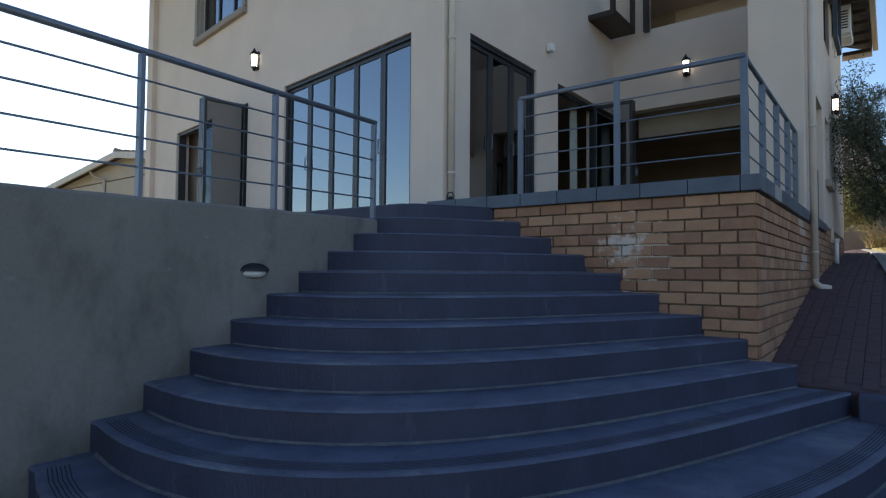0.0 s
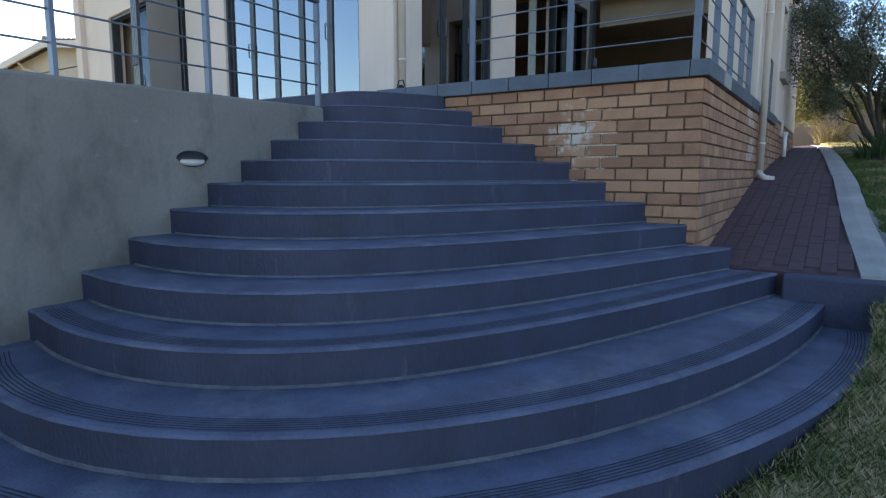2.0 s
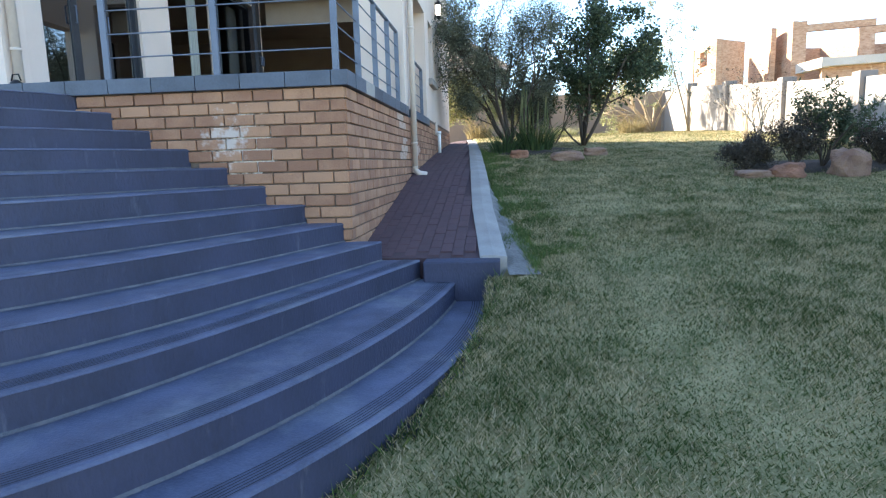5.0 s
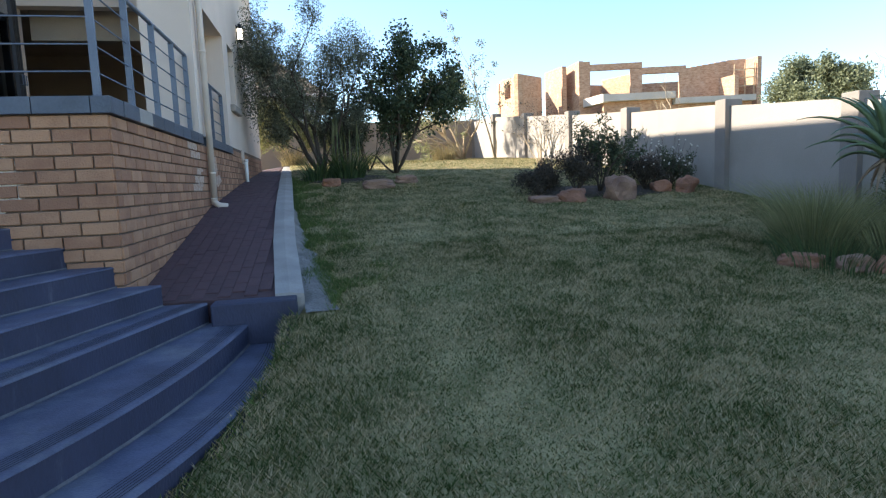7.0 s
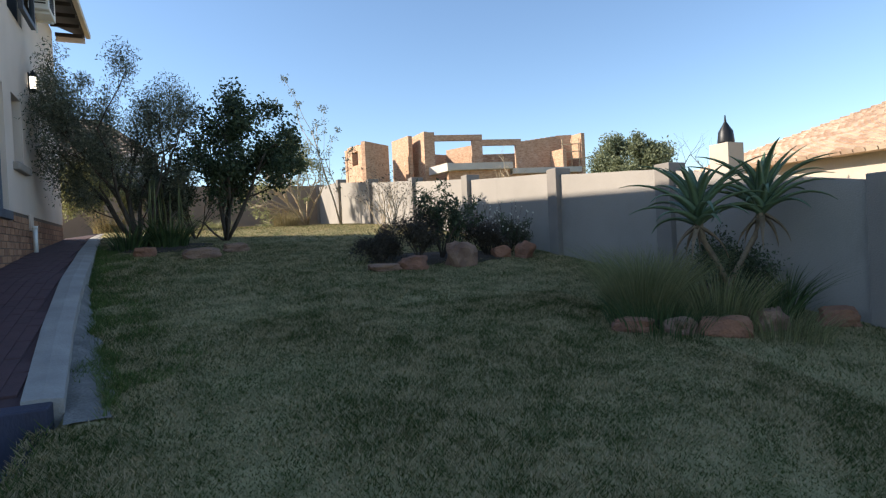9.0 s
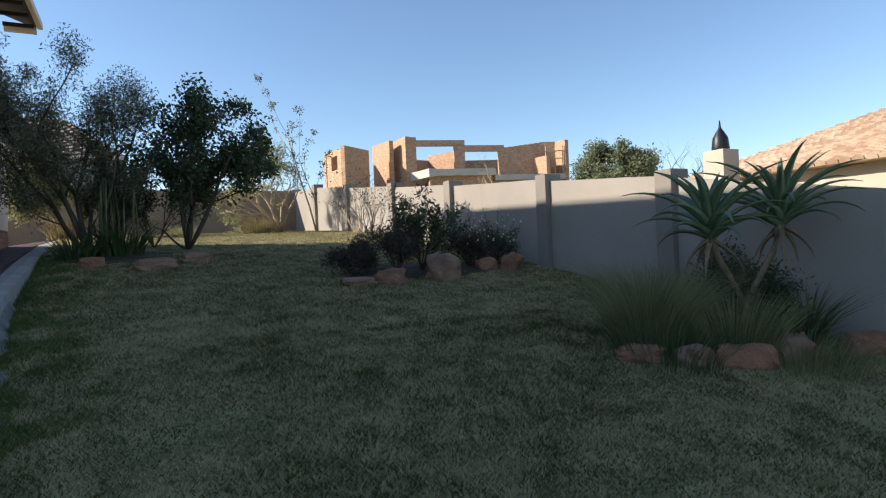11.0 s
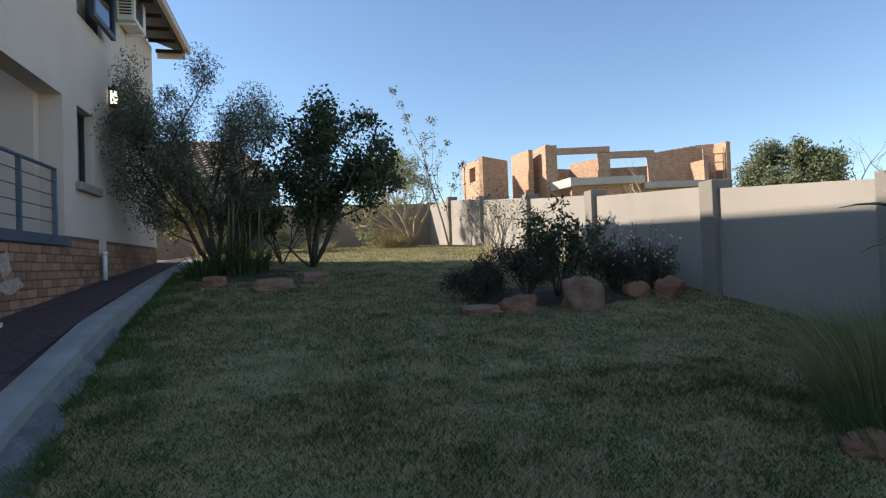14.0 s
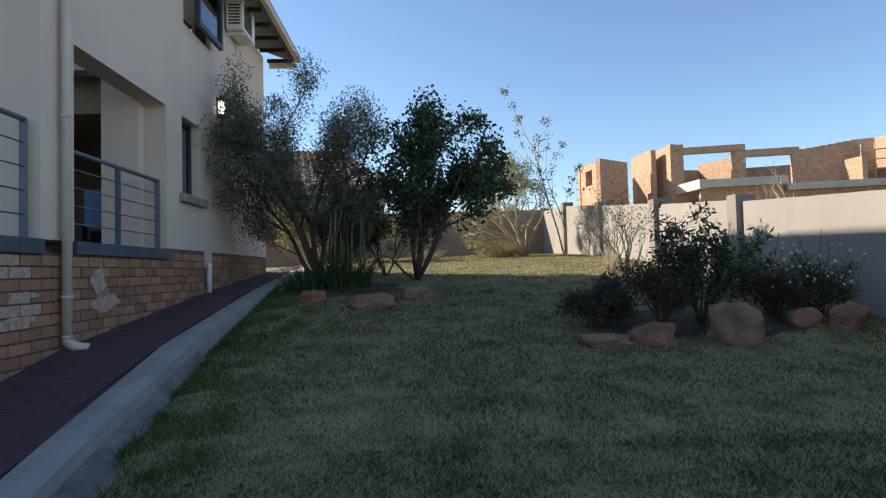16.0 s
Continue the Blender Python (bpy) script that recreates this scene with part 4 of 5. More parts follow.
BRICKFAR = mat("face_brick_far", (0.43, 0.235, 0.135), (0.27, 0.135, 0.08), 0.88, 5, 70, 0.4, island_var=0.6)
far = new("brickwork", raw_mesh("brickwork", vs, fs, BRICKFAR))
far.parent = plinth
tagged(far, kind="stuff")

# lime bloom on the far plinth
for (y, z, w, h) in ((9.95, 1.86, 0.16, 0.16), (10.1, 1.62, 0.28, 0.1), (8.75, 1.55, 0.22, 0.035), (8.8, 1.75, 0.18, 0.03)):
    bm = B()
    n = 12
    ring = [bm.verts.new((-0.722, y + w * math.cos(6.283 * i / n) * (0.7 + 0.5 * random.random()), z + h * math.sin(6.283 * i / n) * (0.7 + 0.5 * random.random()))) for i in range(n)]
    bm.faces.new(ring)
    part("bloom_stain", bm, LIME, plinth, "whitish lime bloom")

# ---------------- pavers ----------------
PW, PL = 0.112, 0.225
pm = B()
box(pm, -PW / 2 + 0.0015, PW / 2 - 0.0015, -PL / 2 + 0.0015, PL / 2 - 0.0015, -0.03, 0.0)
bmesh.ops.bevel(pm, geom=[e for e in pm.edges if all(v.co.z > -0.01 for v in e.verts)], offset=0.003, segments=1, affect='EDGES')
paver_me = meshed("paver", pm, PAVER)
count, pv, pf = 0, [], []
row = 0
y = 5.56
while y < 25:
    ym = y + PL / 2
    slope = math.degrees(math.atan2(path_z(ym + 0.1) - path_z(ym - 0.1), 0.2))
    x = -0.72 + PW / 2
    col = 0
    while x + PW / 2 < strip_x(ym) + 0.01:
        yy = ym + (PL / 2 if col % 2 else 0)
        z = path_z(yy) + random.uniform(-0.003, 0.002)
        if count < 300:
            ob = new("paver", paver_me)
            ob.parent = path
            ob.matrix_world = pose(x, yy, z, slope, 0, random.uniform(-0.6, 0.6))
            count += 1
        else:
            b = len(pv)
            a, d = PW / 2 - 0.004, PL / 2 - 0.004
            pv += [(x - a, yy - d, path_z(yy - d)), (x + a, yy - d, path_z(yy - d)), (x + a, yy + d, path_z(yy + d)), (x - a, yy + d, path_z(yy + d))]
            pf.append((b, b + 1, b + 2, b + 3))
            pv += [(px, py, pz - 0.03) for px, py, pz in pv[b:b + 4]]
            pf += [(b, b + 4, b + 5, b + 1), (b + 1, b + 5, b + 6, b + 2), (b + 2, b + 6, b + 7, b + 3), (b + 3, b + 7, b + 4, b)]
        x += PW
        col += 1
    y += PL
fp = new("paving", raw_mesh("paving", pv, pf, PAVER))
fp.parent = path
tagged(fp, kind="stuff")


# ---------------- foliage helpers ----------------
def blades(name, pts, heights, lean, width, material, seed, segs=2):
    """Many curved blades in one mesh; pts: roots."""
    g = np.random.default_rng(seed)
    n = len(pts)
    pts = np.asarray(pts, float)
    h = np.asarray(heights, float)
    az = g.uniform(0, 2 * np.pi, n)
    ln = lean * g.uniform(0.3, 1.3, n) * h
    d = np.stack([np.cos(az), np.sin(az), np.zeros(n)], 1)
    tw = g.uniform(0, np.pi, n)
    s = np.stack([np.cos(tw), np.sin(tw), np.zeros(n)], 1) * (width * g.uniform(0.6, 1.4, n))[:, None]
    rows = []
    for k in range(segs):
        t = k / segs
        c = pts + d * (ln * t * t)[:, None] + np.array([0, 0, 1.0]) * (h * (t - 0.22 * t * t * min(lean, 1)))[:, None]
        rows += [c - s * (1 - t) , c + s * (1 - t)]
    tip = pts + d * ln[:, None] + np.array([0, 0, 1.0]) * (h * (1 - 0.22 * min(lean, 1)))[:, None]
    rows.append(tip)
    k = len(rows)
    V = np.stack(rows, 1).reshape(-1, 3)
    base = np.arange(n)[:, None] * k
    F3 = base + np.array([[k - 3, k - 2, k - 1]])
    faces = F3.tolist()
    for i in range(segs - 1):
        faces += (base + np.array([[2 * i, 2 * i + 1, 2 * i + 3, 2 * i + 2]])).tolist()
    return raw_mesh(name, V.tolist(), faces, material)


def tri_blades(name, pts, h, lean, w, material, seed):
    g = np.random.default_rng(seed)
    n = len(pts)
    az, tw = g.uniform(0, 2 * np.pi, n), g.uniform(0, np.pi, n)
    s = np.stack([np.cos(tw), np.sin(tw), np.zeros(n)], 1) * (w * g.uniform(0.6, 1.4, n))[:, None]
    tip = pts + np.stack([np.cos(az) * lean * h, np.sin(az) * lean * h, h], 1)
    V = np.stack([pts - s, pts + s, tip], 1).reshape(-1, 3).astype(np.float32)
    me = bpy.data.meshes.new(name)
    me.vertices.add(3 * n)
    me.vertices.foreach_set("co", V.ravel())
    me.loops.add(3 * n)
    me.loops.foreach_set("vertex_index", np.arange(3 * n, dtype=np.int32))
    me.polygons.add(n)
    me.polygons.foreach_set("loop_start", np.arange(0, 3 * n, 3, dtype=np.int32))
    me.materials.append(material)
    me.update(calc_edges=True)
    return me


def grass_mat():
    m = mat("lawn_blade", (0.53, 0.41, 0.24), (0.052, 0.084, 0.018), 0.75, 3.0, 16, 0, island_var=0.6, spec=0.2)
    e = m.node_tree.nodes
    ramp = [n for n in e if n.type == 'VALTORGB'][0].color_ramp
    ramp.elements[0].position, ramp.elements[1].position = 0.37, 0.70
    mid = ramp.elements.new(0.50)
    mid.color = (0.158, 0.145, 0.052, 1)
    b = e["Principled BSDF"]
    tr, mix = e.new("ShaderNodeBsdfTranslucent"), e.new("ShaderNodeMixShader")
    mix.inputs[0].default_value = 0.3
    m.node_tree.links.new(b.inputs["Base Color"].links[0].from_socket, tr.inputs["Color"])
    m.node_tree.links.new(b.outputs[0], mix.inputs[1])
    m.node_tree.links.new(tr.outputs[0], mix.inputs[2])
    m.node_tree.links.new(mix.outputs[0], e["Material Output"].inputs["Surface"])
    return m


def lawn_grass():
    g = np.random.default_rng(11)
    outer = np.array([(p.x, p.y) for p in OUTER])

    def scatter(n, x0, x1, y0, y1):
        P = np.stack([g.uniform(x0, x1, n), g.uniform(y0, y1, n)], 1)
        sx = np.interp(P[:, 1], [5.2, 7.3, 9, 14.5, 17, 26], [0.47, 0.30, 0.21, -0.08, -0.22, -0.75]) + 0.26
        ap = 0.22 * np.clip(1 - (P[:, 1] - 5.6) / 3.8, 0, 1) * (P[:, 1] > 5.25)
        keep = (P[:, 1] < 5.25) | (P[:, 0] > sx + ap + g.uniform(-0.05, 0.05, n))
        ey = np.interp(P[:, 0], outer[:, 0], outer[:, 1])
        inside = (P[:, 1] < 5.3) & (P[:, 0] < 0.50) & (P[:, 1] > ey - 0.0)
        keep &= ~inside
        keep &= ~((P[:, 0] < 0.65) & (P[:, 1] > 5.25) & (P[:, 1] < 5.55))
        keep &= P[:, 0] < 8.35 - 0.057 * (P[:, 1] - 7.3)
        return P[keep]

    P = np.concatenate([scatter(430000, -2.0, 6.2, 0.3, 7.5), scatter(200000, -0.7, 8.4, 7.5, 13.5), scatter(60000, 5.5, 8.5, -1, 7.5), scatter(110000, -0.8, 8, 13.5, 25.3)])
    z = np.array([lawn(x, y) for x, y in P])
    pat = np.array([noise.noise(Vector((x * 0.8, y * 0.8, 5))) for x, y in P])
    h = g.uniform(0.012, 0.042, len(P)) * (1 + 0.6 * pat)
    me = tri_blades("lawn", np.concatenate([P, z[:, None] - 0.004], 1), h, 0.9, 0.0042, grass_mat(), 3)
    ob = new("lawn", me)
    tagged(ob, "short winter lawn, patchy green and straw brown", "lawn", kind="stuff")
    # longer green fringe along steps, kerb and edging
    Q = []
    for p in OUTER:
        for _ in range(9):
            Q.append((p.x + g.uniform(0.0, 0.10), p.y - g.uniform(0.0, 0.10)))
    for y in np.arange(5.3, 14, 0.006):
        w = 0.20 * max(0, min(1, 1 - (y - 5.6) / 3.8))
        if g.random() < 0.9:
            Q.append((strip_x(y) + 0.25 + w + abs(g.normal(0, 0.09)), y))
    for _ in range(16000):
        y = 5.5 + 8 * g.random() ** 1.3
        w = 0.20 * max(0, min(1, 1 - (y - 5.6) / 3.8))
        x = strip_x(y) + 0.27 + w + abs(g.normal(0, 0.38))
        if noise.noise(Vector((x * 2.2, y * 2.2, 9))) > -0.1 + 0.5 * (x - strip_x(y) - 0.5):
            Q.append((x, y))
    for _ in range(700):
        Q.append((strip_x(6.35) + g.normal(0.36, 0.08), g.normal(6.4, 0.14)))
    Q = np.array(Q)
    z = np.array([lawn(x, y) for x, y in Q])
    me = tri_blades("fringe", np.concatenate([Q, z[:, None]], 1), np.where(np.arange(len(Q)) < 2000, g.uniform(0.04, 0.10, len(Q)), g.uniform(0.025, 0.065, len(Q))), 0.8, 0.0042, LUSH, 4)
    tagged(new("grass_fringe", me), "longer green grass along the steps and edging", "grass", kind="stuff")


lawn_grass()


def leaf_cloud(name, centres, radii, n, size, material, seed, slim=0.35, hang=0.0):
    """Single leaves set round twig ends, as folded quads."""
    g = np.random.default_rng(seed)
    C = np.asarray(centres, float)
    idx = g.integers(0, len(C), n)
    R = np.asarray(radii, float)[idx]
    u = g.normal(0, 1, (n, 3))
    u /= np.linalg.norm(u, axis=1)[:, None]
    p = C[idx] + u * (R * g.uniform(0, 1, n) ** 0.5)[:, None]
    d = g.normal(0, 1, (n, 3))
    d[:, 2] -= hang
    d /= np.linalg.norm(d, axis=1)[:, None]
    q = np.cross(d, g.normal(0, 1, (n, 3)))
    q /= np.linalg.norm(q, axis=1)[:, None] + 1e-6
    L = size * g.uniform(0.6, 1.3, n)
    a, b, c = p, p + d * (L * 0.5)[:, None] + q * (L * slim)[:, None], p + d * L[:, None]
    e = p + d * (L * 0.5)[:, None] - q * (L * slim)[:, None]
    V = np.stack([a, b, c, e], 1).reshape(-1, 3)
    F = (np.arange(n)[:, None] * 4 + np.array([[0, 1, 2, 3]])).tolist()
    return raw_mesh(name, V.tolist(), F, material)


def limb_tree(bm, start, direction, length, radius, depth, r, tips, spread=0.6, up=0.25, sides=6, keep=None):
    p, d = Vector(start), Vector(direction).normalized()
    pts, rad = [p.copy()], [radius]
    n = 4
    for i in range(n):
        d = (d + Vector((r.gauss(0, 0.16), r.gauss(0, 0.16), r.gauss(0, 0.10) + up * 0.15))).normalized()
        if keep and i and not keep(p + d * (length / n)):
            break
        p = p + d * (length / n)
        pts.append(p.copy())
        rad.append(radius * (1 - 0.45 * (i + 1) / n))
        if depth > 0 and i >= 1:
            side = d.orthogonal().normalized()
            side.rotate(Matrix.Rotation(r.uniform(0, 6.283), 3, d))
            limb_tree(bm, p, d + side * spread * r.uniform(0.7, 1.5), length * r.uniform(0.5, 0.75), rad[-1] * 0.62, depth - 1, r, tips, spread, up, max(3, sides - 1), keep)
        if depth <= 1 and i >= 1:
            tips.append(tuple(p))
    tube(bm, pts, rad, sides)
    if depth == 0:
        tips.append(tuple(p))


def tree(name, label, base, stems, depth, leaf_n, leaf_size, clump, leafmat, barkmat, seed, slim=0.3, hang=0.2, spread=0.6, up=0.25, squeeze=None):
    r = random.Random(seed)
    t = thing(name, label, "tree" if name == "tree" else "shrub")
    tips = []
    bm = B()
    for direction, length, radius in stems:
        limb_tree(bm, base, direction, length, radius, depth, r, tips, spread, up, 6, squeeze)
    part("trunk", bm, barkmat, t)
    if squeeze:
        tips = [p for p in tips if squeeze(p)]
    if leaf_n:
        me = leaf_cloud("crown", tips, [clump * r.uniform(0.6, 1.3) for _ in tips], leaf_n, leaf_size, leafmat, seed, slim, hang)
        ob = new("crown", me)
        ob.parent = t
        ob["kind"] = "stuff"
    return t


# ---------------- trees by the house ----------------
GZ = lawn


def crown_in(cx, cy, cz, rx, ry, rz, low):
    """An uneven egg that bounds a crown; below it only stems near the middle."""
    def inside(p):
        x, y, z = p
        w = 1 + 0.28 * noise.noise(Vector((x * 1.3, y * 1.3, z * 1.3)))
        if z < low:
            return abs(x - cx) < rx * 0.75 and abs(y - cy) < ry * 0.75
        return ((x - cx) / rx) ** 2 + ((y - cy) / ry) ** 2 + ((z - cz) / rz) ** 2 < w
    return inside


tree("tree", "multi-stemmed tree with fine grey-green feathery foliage", (0.95, 13.9, GZ(0.95, 13.9) - 0.05),
     [((-0.45, -0.1, 1), 2.3, 0.055), ((-0.2, 0.2, 1), 2.4, 0.06), ((0.25, -0.1, 1), 2.0, 0.045), ((-0.7, 0.15, 1), 2.4, 0.042), ((0.05, 0.3, 1), 2.2, 0.04), ((-0.55, -0.25, 1.0), 2.5, 0.04), ((0.4, 0.1, 1), 1.9, 0.035), ((-0.7, -0.3, 1), 1.4, 0.03), ((0.7, 0.1, 1), 1.35, 0.03), ((0.15, -0.6, 1), 1.3, 0.03), ((0.3, 0.4, 1), 1.5, 0.03)],
     2, 46000, 0.062, 0.33, LEAF_OLIVE, BARK, 21, 0.15, 0.5, 0.8, 0.25, crown_in(0.6, 13.95, 3.95, 1.5, 1.45, 1.6, 2.4))
tree("tree", "small tree with dark glossy rounded leaves", (2.6, 14.4, GZ(2.6, 14.4) - 0.05),
     [((0.05, 0, 1), 2.3, 0.06), ((0.3, 0.1, 1), 2.3, 0.045), ((-0.2, 0.05, 1), 2.1, 0.04), ((0.5, -0.1, 1), 2.2, 0.035), ((-0.05, 0.3, 1), 2.1, 0.035), ((0.15, -0.3, 1), 2.1, 0.035), ((0.8, -0.2, 1), 1.35, 0.025), ((-0.7, 0.1, 1), 1.3, 0.025), ((0.25, -0.6, 1), 1.3, 0.025), ((0.1, 0.1, 1), 1.5, 0.03)],
     2, 14500, 0.085, 0.30, LEAF_DARK, BARK, 8, 0.3, 0.2, 0.85, 0.25, crown_in(2.95, 14.5, 3.7, 1.4, 1.25, 1.45, 2.3))
tree("tree", "pale yellow-green sunlit shrub against the back wall", (-0.1, 20.5, 2.15), [((0.2, 0, 1), 1.2, 0.04), ((-0.4, 0, 1), 1.2, 0.03), ((0.6, 0.1, 0.9), 1.1, 0.03), ((-0.6, -0.2, 0.9), 1.1, 0.03), ((0, -0.4, 1), 1.0, 0.03)], 2, 17000, 0.09, 0.27, LEAF_PALE, DRYBARK, 5, 0.2, 0.1, 0.7, 0.25, crown_in(-0.15, 20.5, 3.3, 1.1, 1.0, 1.2, 2.35))
tree("tree", "bare twiggy winter shrub with arching branches", (5.9, 21.4, 2.2),
     [((-0.5, 0, 1), 2.0, 0.05), ((-0.9, 0.1, 0.8), 2.0, 0.045), ((0.1, 0, 1), 1.8, 0.04), ((-0.2, 0.3, 1), 2.1, 0.045), ((-1.1, -0.1, 0.6), 1.9, 0.04), ((-0.7, -0.3, 0.9), 1.9, 0.045), ((-0.3, -0.3, 1), 1.9, 0.045), ((-0.6, 0.2, 1), 2.2, 0.05), ((-1.0, -0.2, 0.9), 2.1, 0.05), ((-0.1, -0.1, 1), 2.0, 0.045), ((0.3, -0.2, 1), 1.8, 0.045)],
     3, 9000, 0.075, 0.2, LEAF_PALE, DRYBARK, 13, 0.22, 0.1, 0.75, 0.1, crown_in(5.2, 21.4, 3.65, 1.55, 1.5, 1.75, 2.95))
tree("tree", "slender sparse young tree with feathery tufts", (7.0, 21.0, 2.15), [((0.02, 0, 1), 3.6, 0.03), ((0.15, 0, 1), 2.6, 0.02)], 1, 900, 0.09, 0.16, LEAF_OLIVE, DRYBARK, 17, 0.2, 0.1, 0.28, 0.4)
tree("tree", "bushy pale shrub behind the trees", (1.5, 20.0, 2.15), [((0.2, 0, 1), 0.7, 0.03), ((-0.4, 0, 1), 0.7, 0.03)], 2, 2500, 0.08, 0.2, LEAF_PALE, DRYBARK, 3, 0.25)


def tuft(name, label, x, y, n, h, lean, w, rad, material, seed, mound=True):
    g = np.random.default_rng(seed)
    a, q = g.uniform(0, 6.283, n), rad * np.sqrt(g.uniform(0, 1, n))
    px, py = x + np.cos(a) * q, y + np.sin(a) * q
    pts = np.stack([px, py, [GZ(i, j) - 0.01 for i, j in zip(px, py)]], 1)
    ob = new(name, blades(name, pts, h * g.uniform(0.5, 1.15, n), lean, w, material, seed, 4))
    return tagged(ob, label, "plant")


def shrub(label, x, y, h, spread, n, leaf, size, seed, slim=0.25, clump=0.14, stems=9, bark=BARK):
    r = random.Random(seed)
    st = [((r.uniform(-1, 1) * spread, r.uniform(-1, 1) * spread, 1), h * r.uniform(0.45, 0.7), 0.014) for _ in range(stems)]
    return tree("shrub", label, (x, y, GZ(x, y) - 0.03), st, 2, n, size, clump, leaf, bark, seed, slim, -0.4, 0.4, 0.5)


tuft("grass_tussock", "big arching green-gold ornamental grass tussock", 6.45, 6.1, 1500, 0.95, 0.75, 0.004, 0.42, TUSSOCK, 1)
tuft("grass_tussock", "big arching green-gold ornamental grass tussock", 7.1, 6.4, 1000, 0.85, 0.8, 0.004, 0.4, TUSSOCK, 2)
tuft("strap_plant", "clump of broad arching green strap leaves", 8.0, 5.35, 110, 0.75, 0.85, 0.012, 0.14, STRAP, 3)
tuft("strap_plant", "dark clump of strap leaves under the tree", 1.45, 13.6, 260, 0.75, 0.75, 0.016, 0.35, STRAP, 4)
tuft("strap_plant", "dark clump of strap leaves under the tree", 0.75, 13.4, 160, 0.6, 0.8, 0.014, 0.3, STRAP, 5)
tuft("grass_tussock", "dry straw-coloured grass clump on the sunlit lawn", 5.1, 21.0, 500, 0.75, 0.6, 0.007, 0.4, DRYGRASS, 6)
shrub("low shadowy shrub at the foot of the trees", 1.2, 14.4, 1.5, 0.6, 8000, LEAF_OLIVE, 0.07, 51, 0.2)
shrub("dark leafy shrub between the two trees", 2.0, 15.0, 1.5, 0.6, 7000, LEAF_DARK, 0.07, 52, 0.2)
tuft("grass_tussock", "dry straw-coloured grass clump on the sunlit lawn", 0.0, 19.8, 500, 0.7, 0.6, 0.007, 0.4, DRYGRASS, 7)
tuft("grass_tussock", "low dry grass clump on the sunlit lawn", 2.9, 21.5, 400, 0.4, 0.9, 0.007, 0.5, TUSSOCK, 8)
tuft("grass_tussock", "upright green grass at the foot of the aloe", 6.95, 5.45, 700, 0.75, 0.6, 0.005, 0.4, TUSSOCK, 12)
tuft("strap_plant", "clump of green strap leaves at the foot of the aloe", 7.5, 5.3, 120, 0.6, 0.8, 0.012, 0.3, STRAP, 14)
tuft("grass_tussock", "low grass among the rocks", 7.2, 4.9, 500, 0.4, 0.8, 0.004, 0.5, TUSSOCK, 9)
tuft("grass_tussock", "low grass among the rocks", 6.2, 5.6, 700, 0.45, 0.8, 0.004, 0.55, STRAP, 10)
for i in range(11):
    bm = B()
    x0, y0 = 1.25 + random.uniform(-0.35, 0.45), 13.75 + random.uniform(-0.2, 0.25)
    z0 = GZ(x0, y0)
    hh = random.uniform(1.0, 1.45)
    tube(bm, [(x0, y0, z0), (x0 + random.uniform(-0.03, 0.03), y0, z0 + hh * 0.5), (x0 + random.uniform(-0.06, 0.06), y0, z0 + hh)], [0.022, 0.02, 0.012], 6)
    thing("reed_stem", "upright pale green succulent stem", "plant", group="upright stems", bm=bm, material=TUSSOCK)


shrub("upright dark green leafy shrub in the wall bed", 5.85, 10.35, 1.1, 0.35, 3400, LEAF_BUSH, 0.085, 31, 0.16, 0.09, 13)
shrub("low dusky heath-like shrub in the wall bed", 4.75, 10.5, 0.48, 1.0, 6500, LEAF_HEATH, 0.05, 32, 0.18)
shrub("dusky heath-like shrub behind the red rock", 5.35, 10.25, 0.68, 0.7, 5000, LEAF_HEATH, 0.05, 33, 0.18)
shrub("dark shrub behind the boulders", 6.9, 10.6, 0.62, 0.85, 6000, LEAF_HEATH, 0.05, 34, 0.18)
shrub("low dark shrub beside the wall", 7.6, 10.9, 0.55, 0.7, 3500, LEAF_BUSH, 0.05, 35, 0.2)
shrub("bare pale twiggy shrub against the sunlit wall", 6.3, 14.6, 1.5, 0.25, 350, LEAF_HEATH, 0.05, 36, 0.2, 0.1, 7, DRYBARK)
shrub("bare pale twiggy shrub against the sunlit wall", 6.1, 13.4, 1.5, 0.3, 350, LEAF_HEATH, 0.05, 37, 0.2, 0.1, 7, DRYBARK)
shrub("low dark shrub between the aloes", 7.7, 5.6, 0.7, 0.7, 3500, LEAF_BUSH, 0.05, 38, 0.2)
shrub("low dark shrub at the rock edge", 8.3, 6.6, 0.7, 0.7, 3000, LEAF_BUSH, 0.05, 39, 0.2)
# seed heads on thin stalks
rs = random.Random(9)
sh = thing("seed_stalks", "thin stalks with scattered whitish seed heads", "plant")
for i in range(70):
    x0, y0 = rs.uniform(6.7, 7.7), rs.uniform(10.2, 10.9)
    z0 = GZ(x0, y0)
    x1, y1, z1 = x0 + rs.uniform(-0.3, 0.3), y0 + rs.uniform(-0.25, 0.2), z0 + rs.uniform(0.45, 1.05)
    bm = B()
    tube(bm, [(x0, y0, z0), ((x0 + x1) / 2, (y0 + y1) / 2, (z0 + z1) / 2 + 0.1), (x1, y1, z1)], 0.003, 3)
    stalk = part("stalk", bm, BARK, sh)
    bm = B()
    bmesh.ops.create_icosphere(bm, subdivisions=1, radius=rs.uniform(0.012, 0.022))
    bmesh.ops.translate(bm, verts=bm.verts, vec=(x1, y1, z1))
    part("seed_head", bm, FLOWER, stalk)


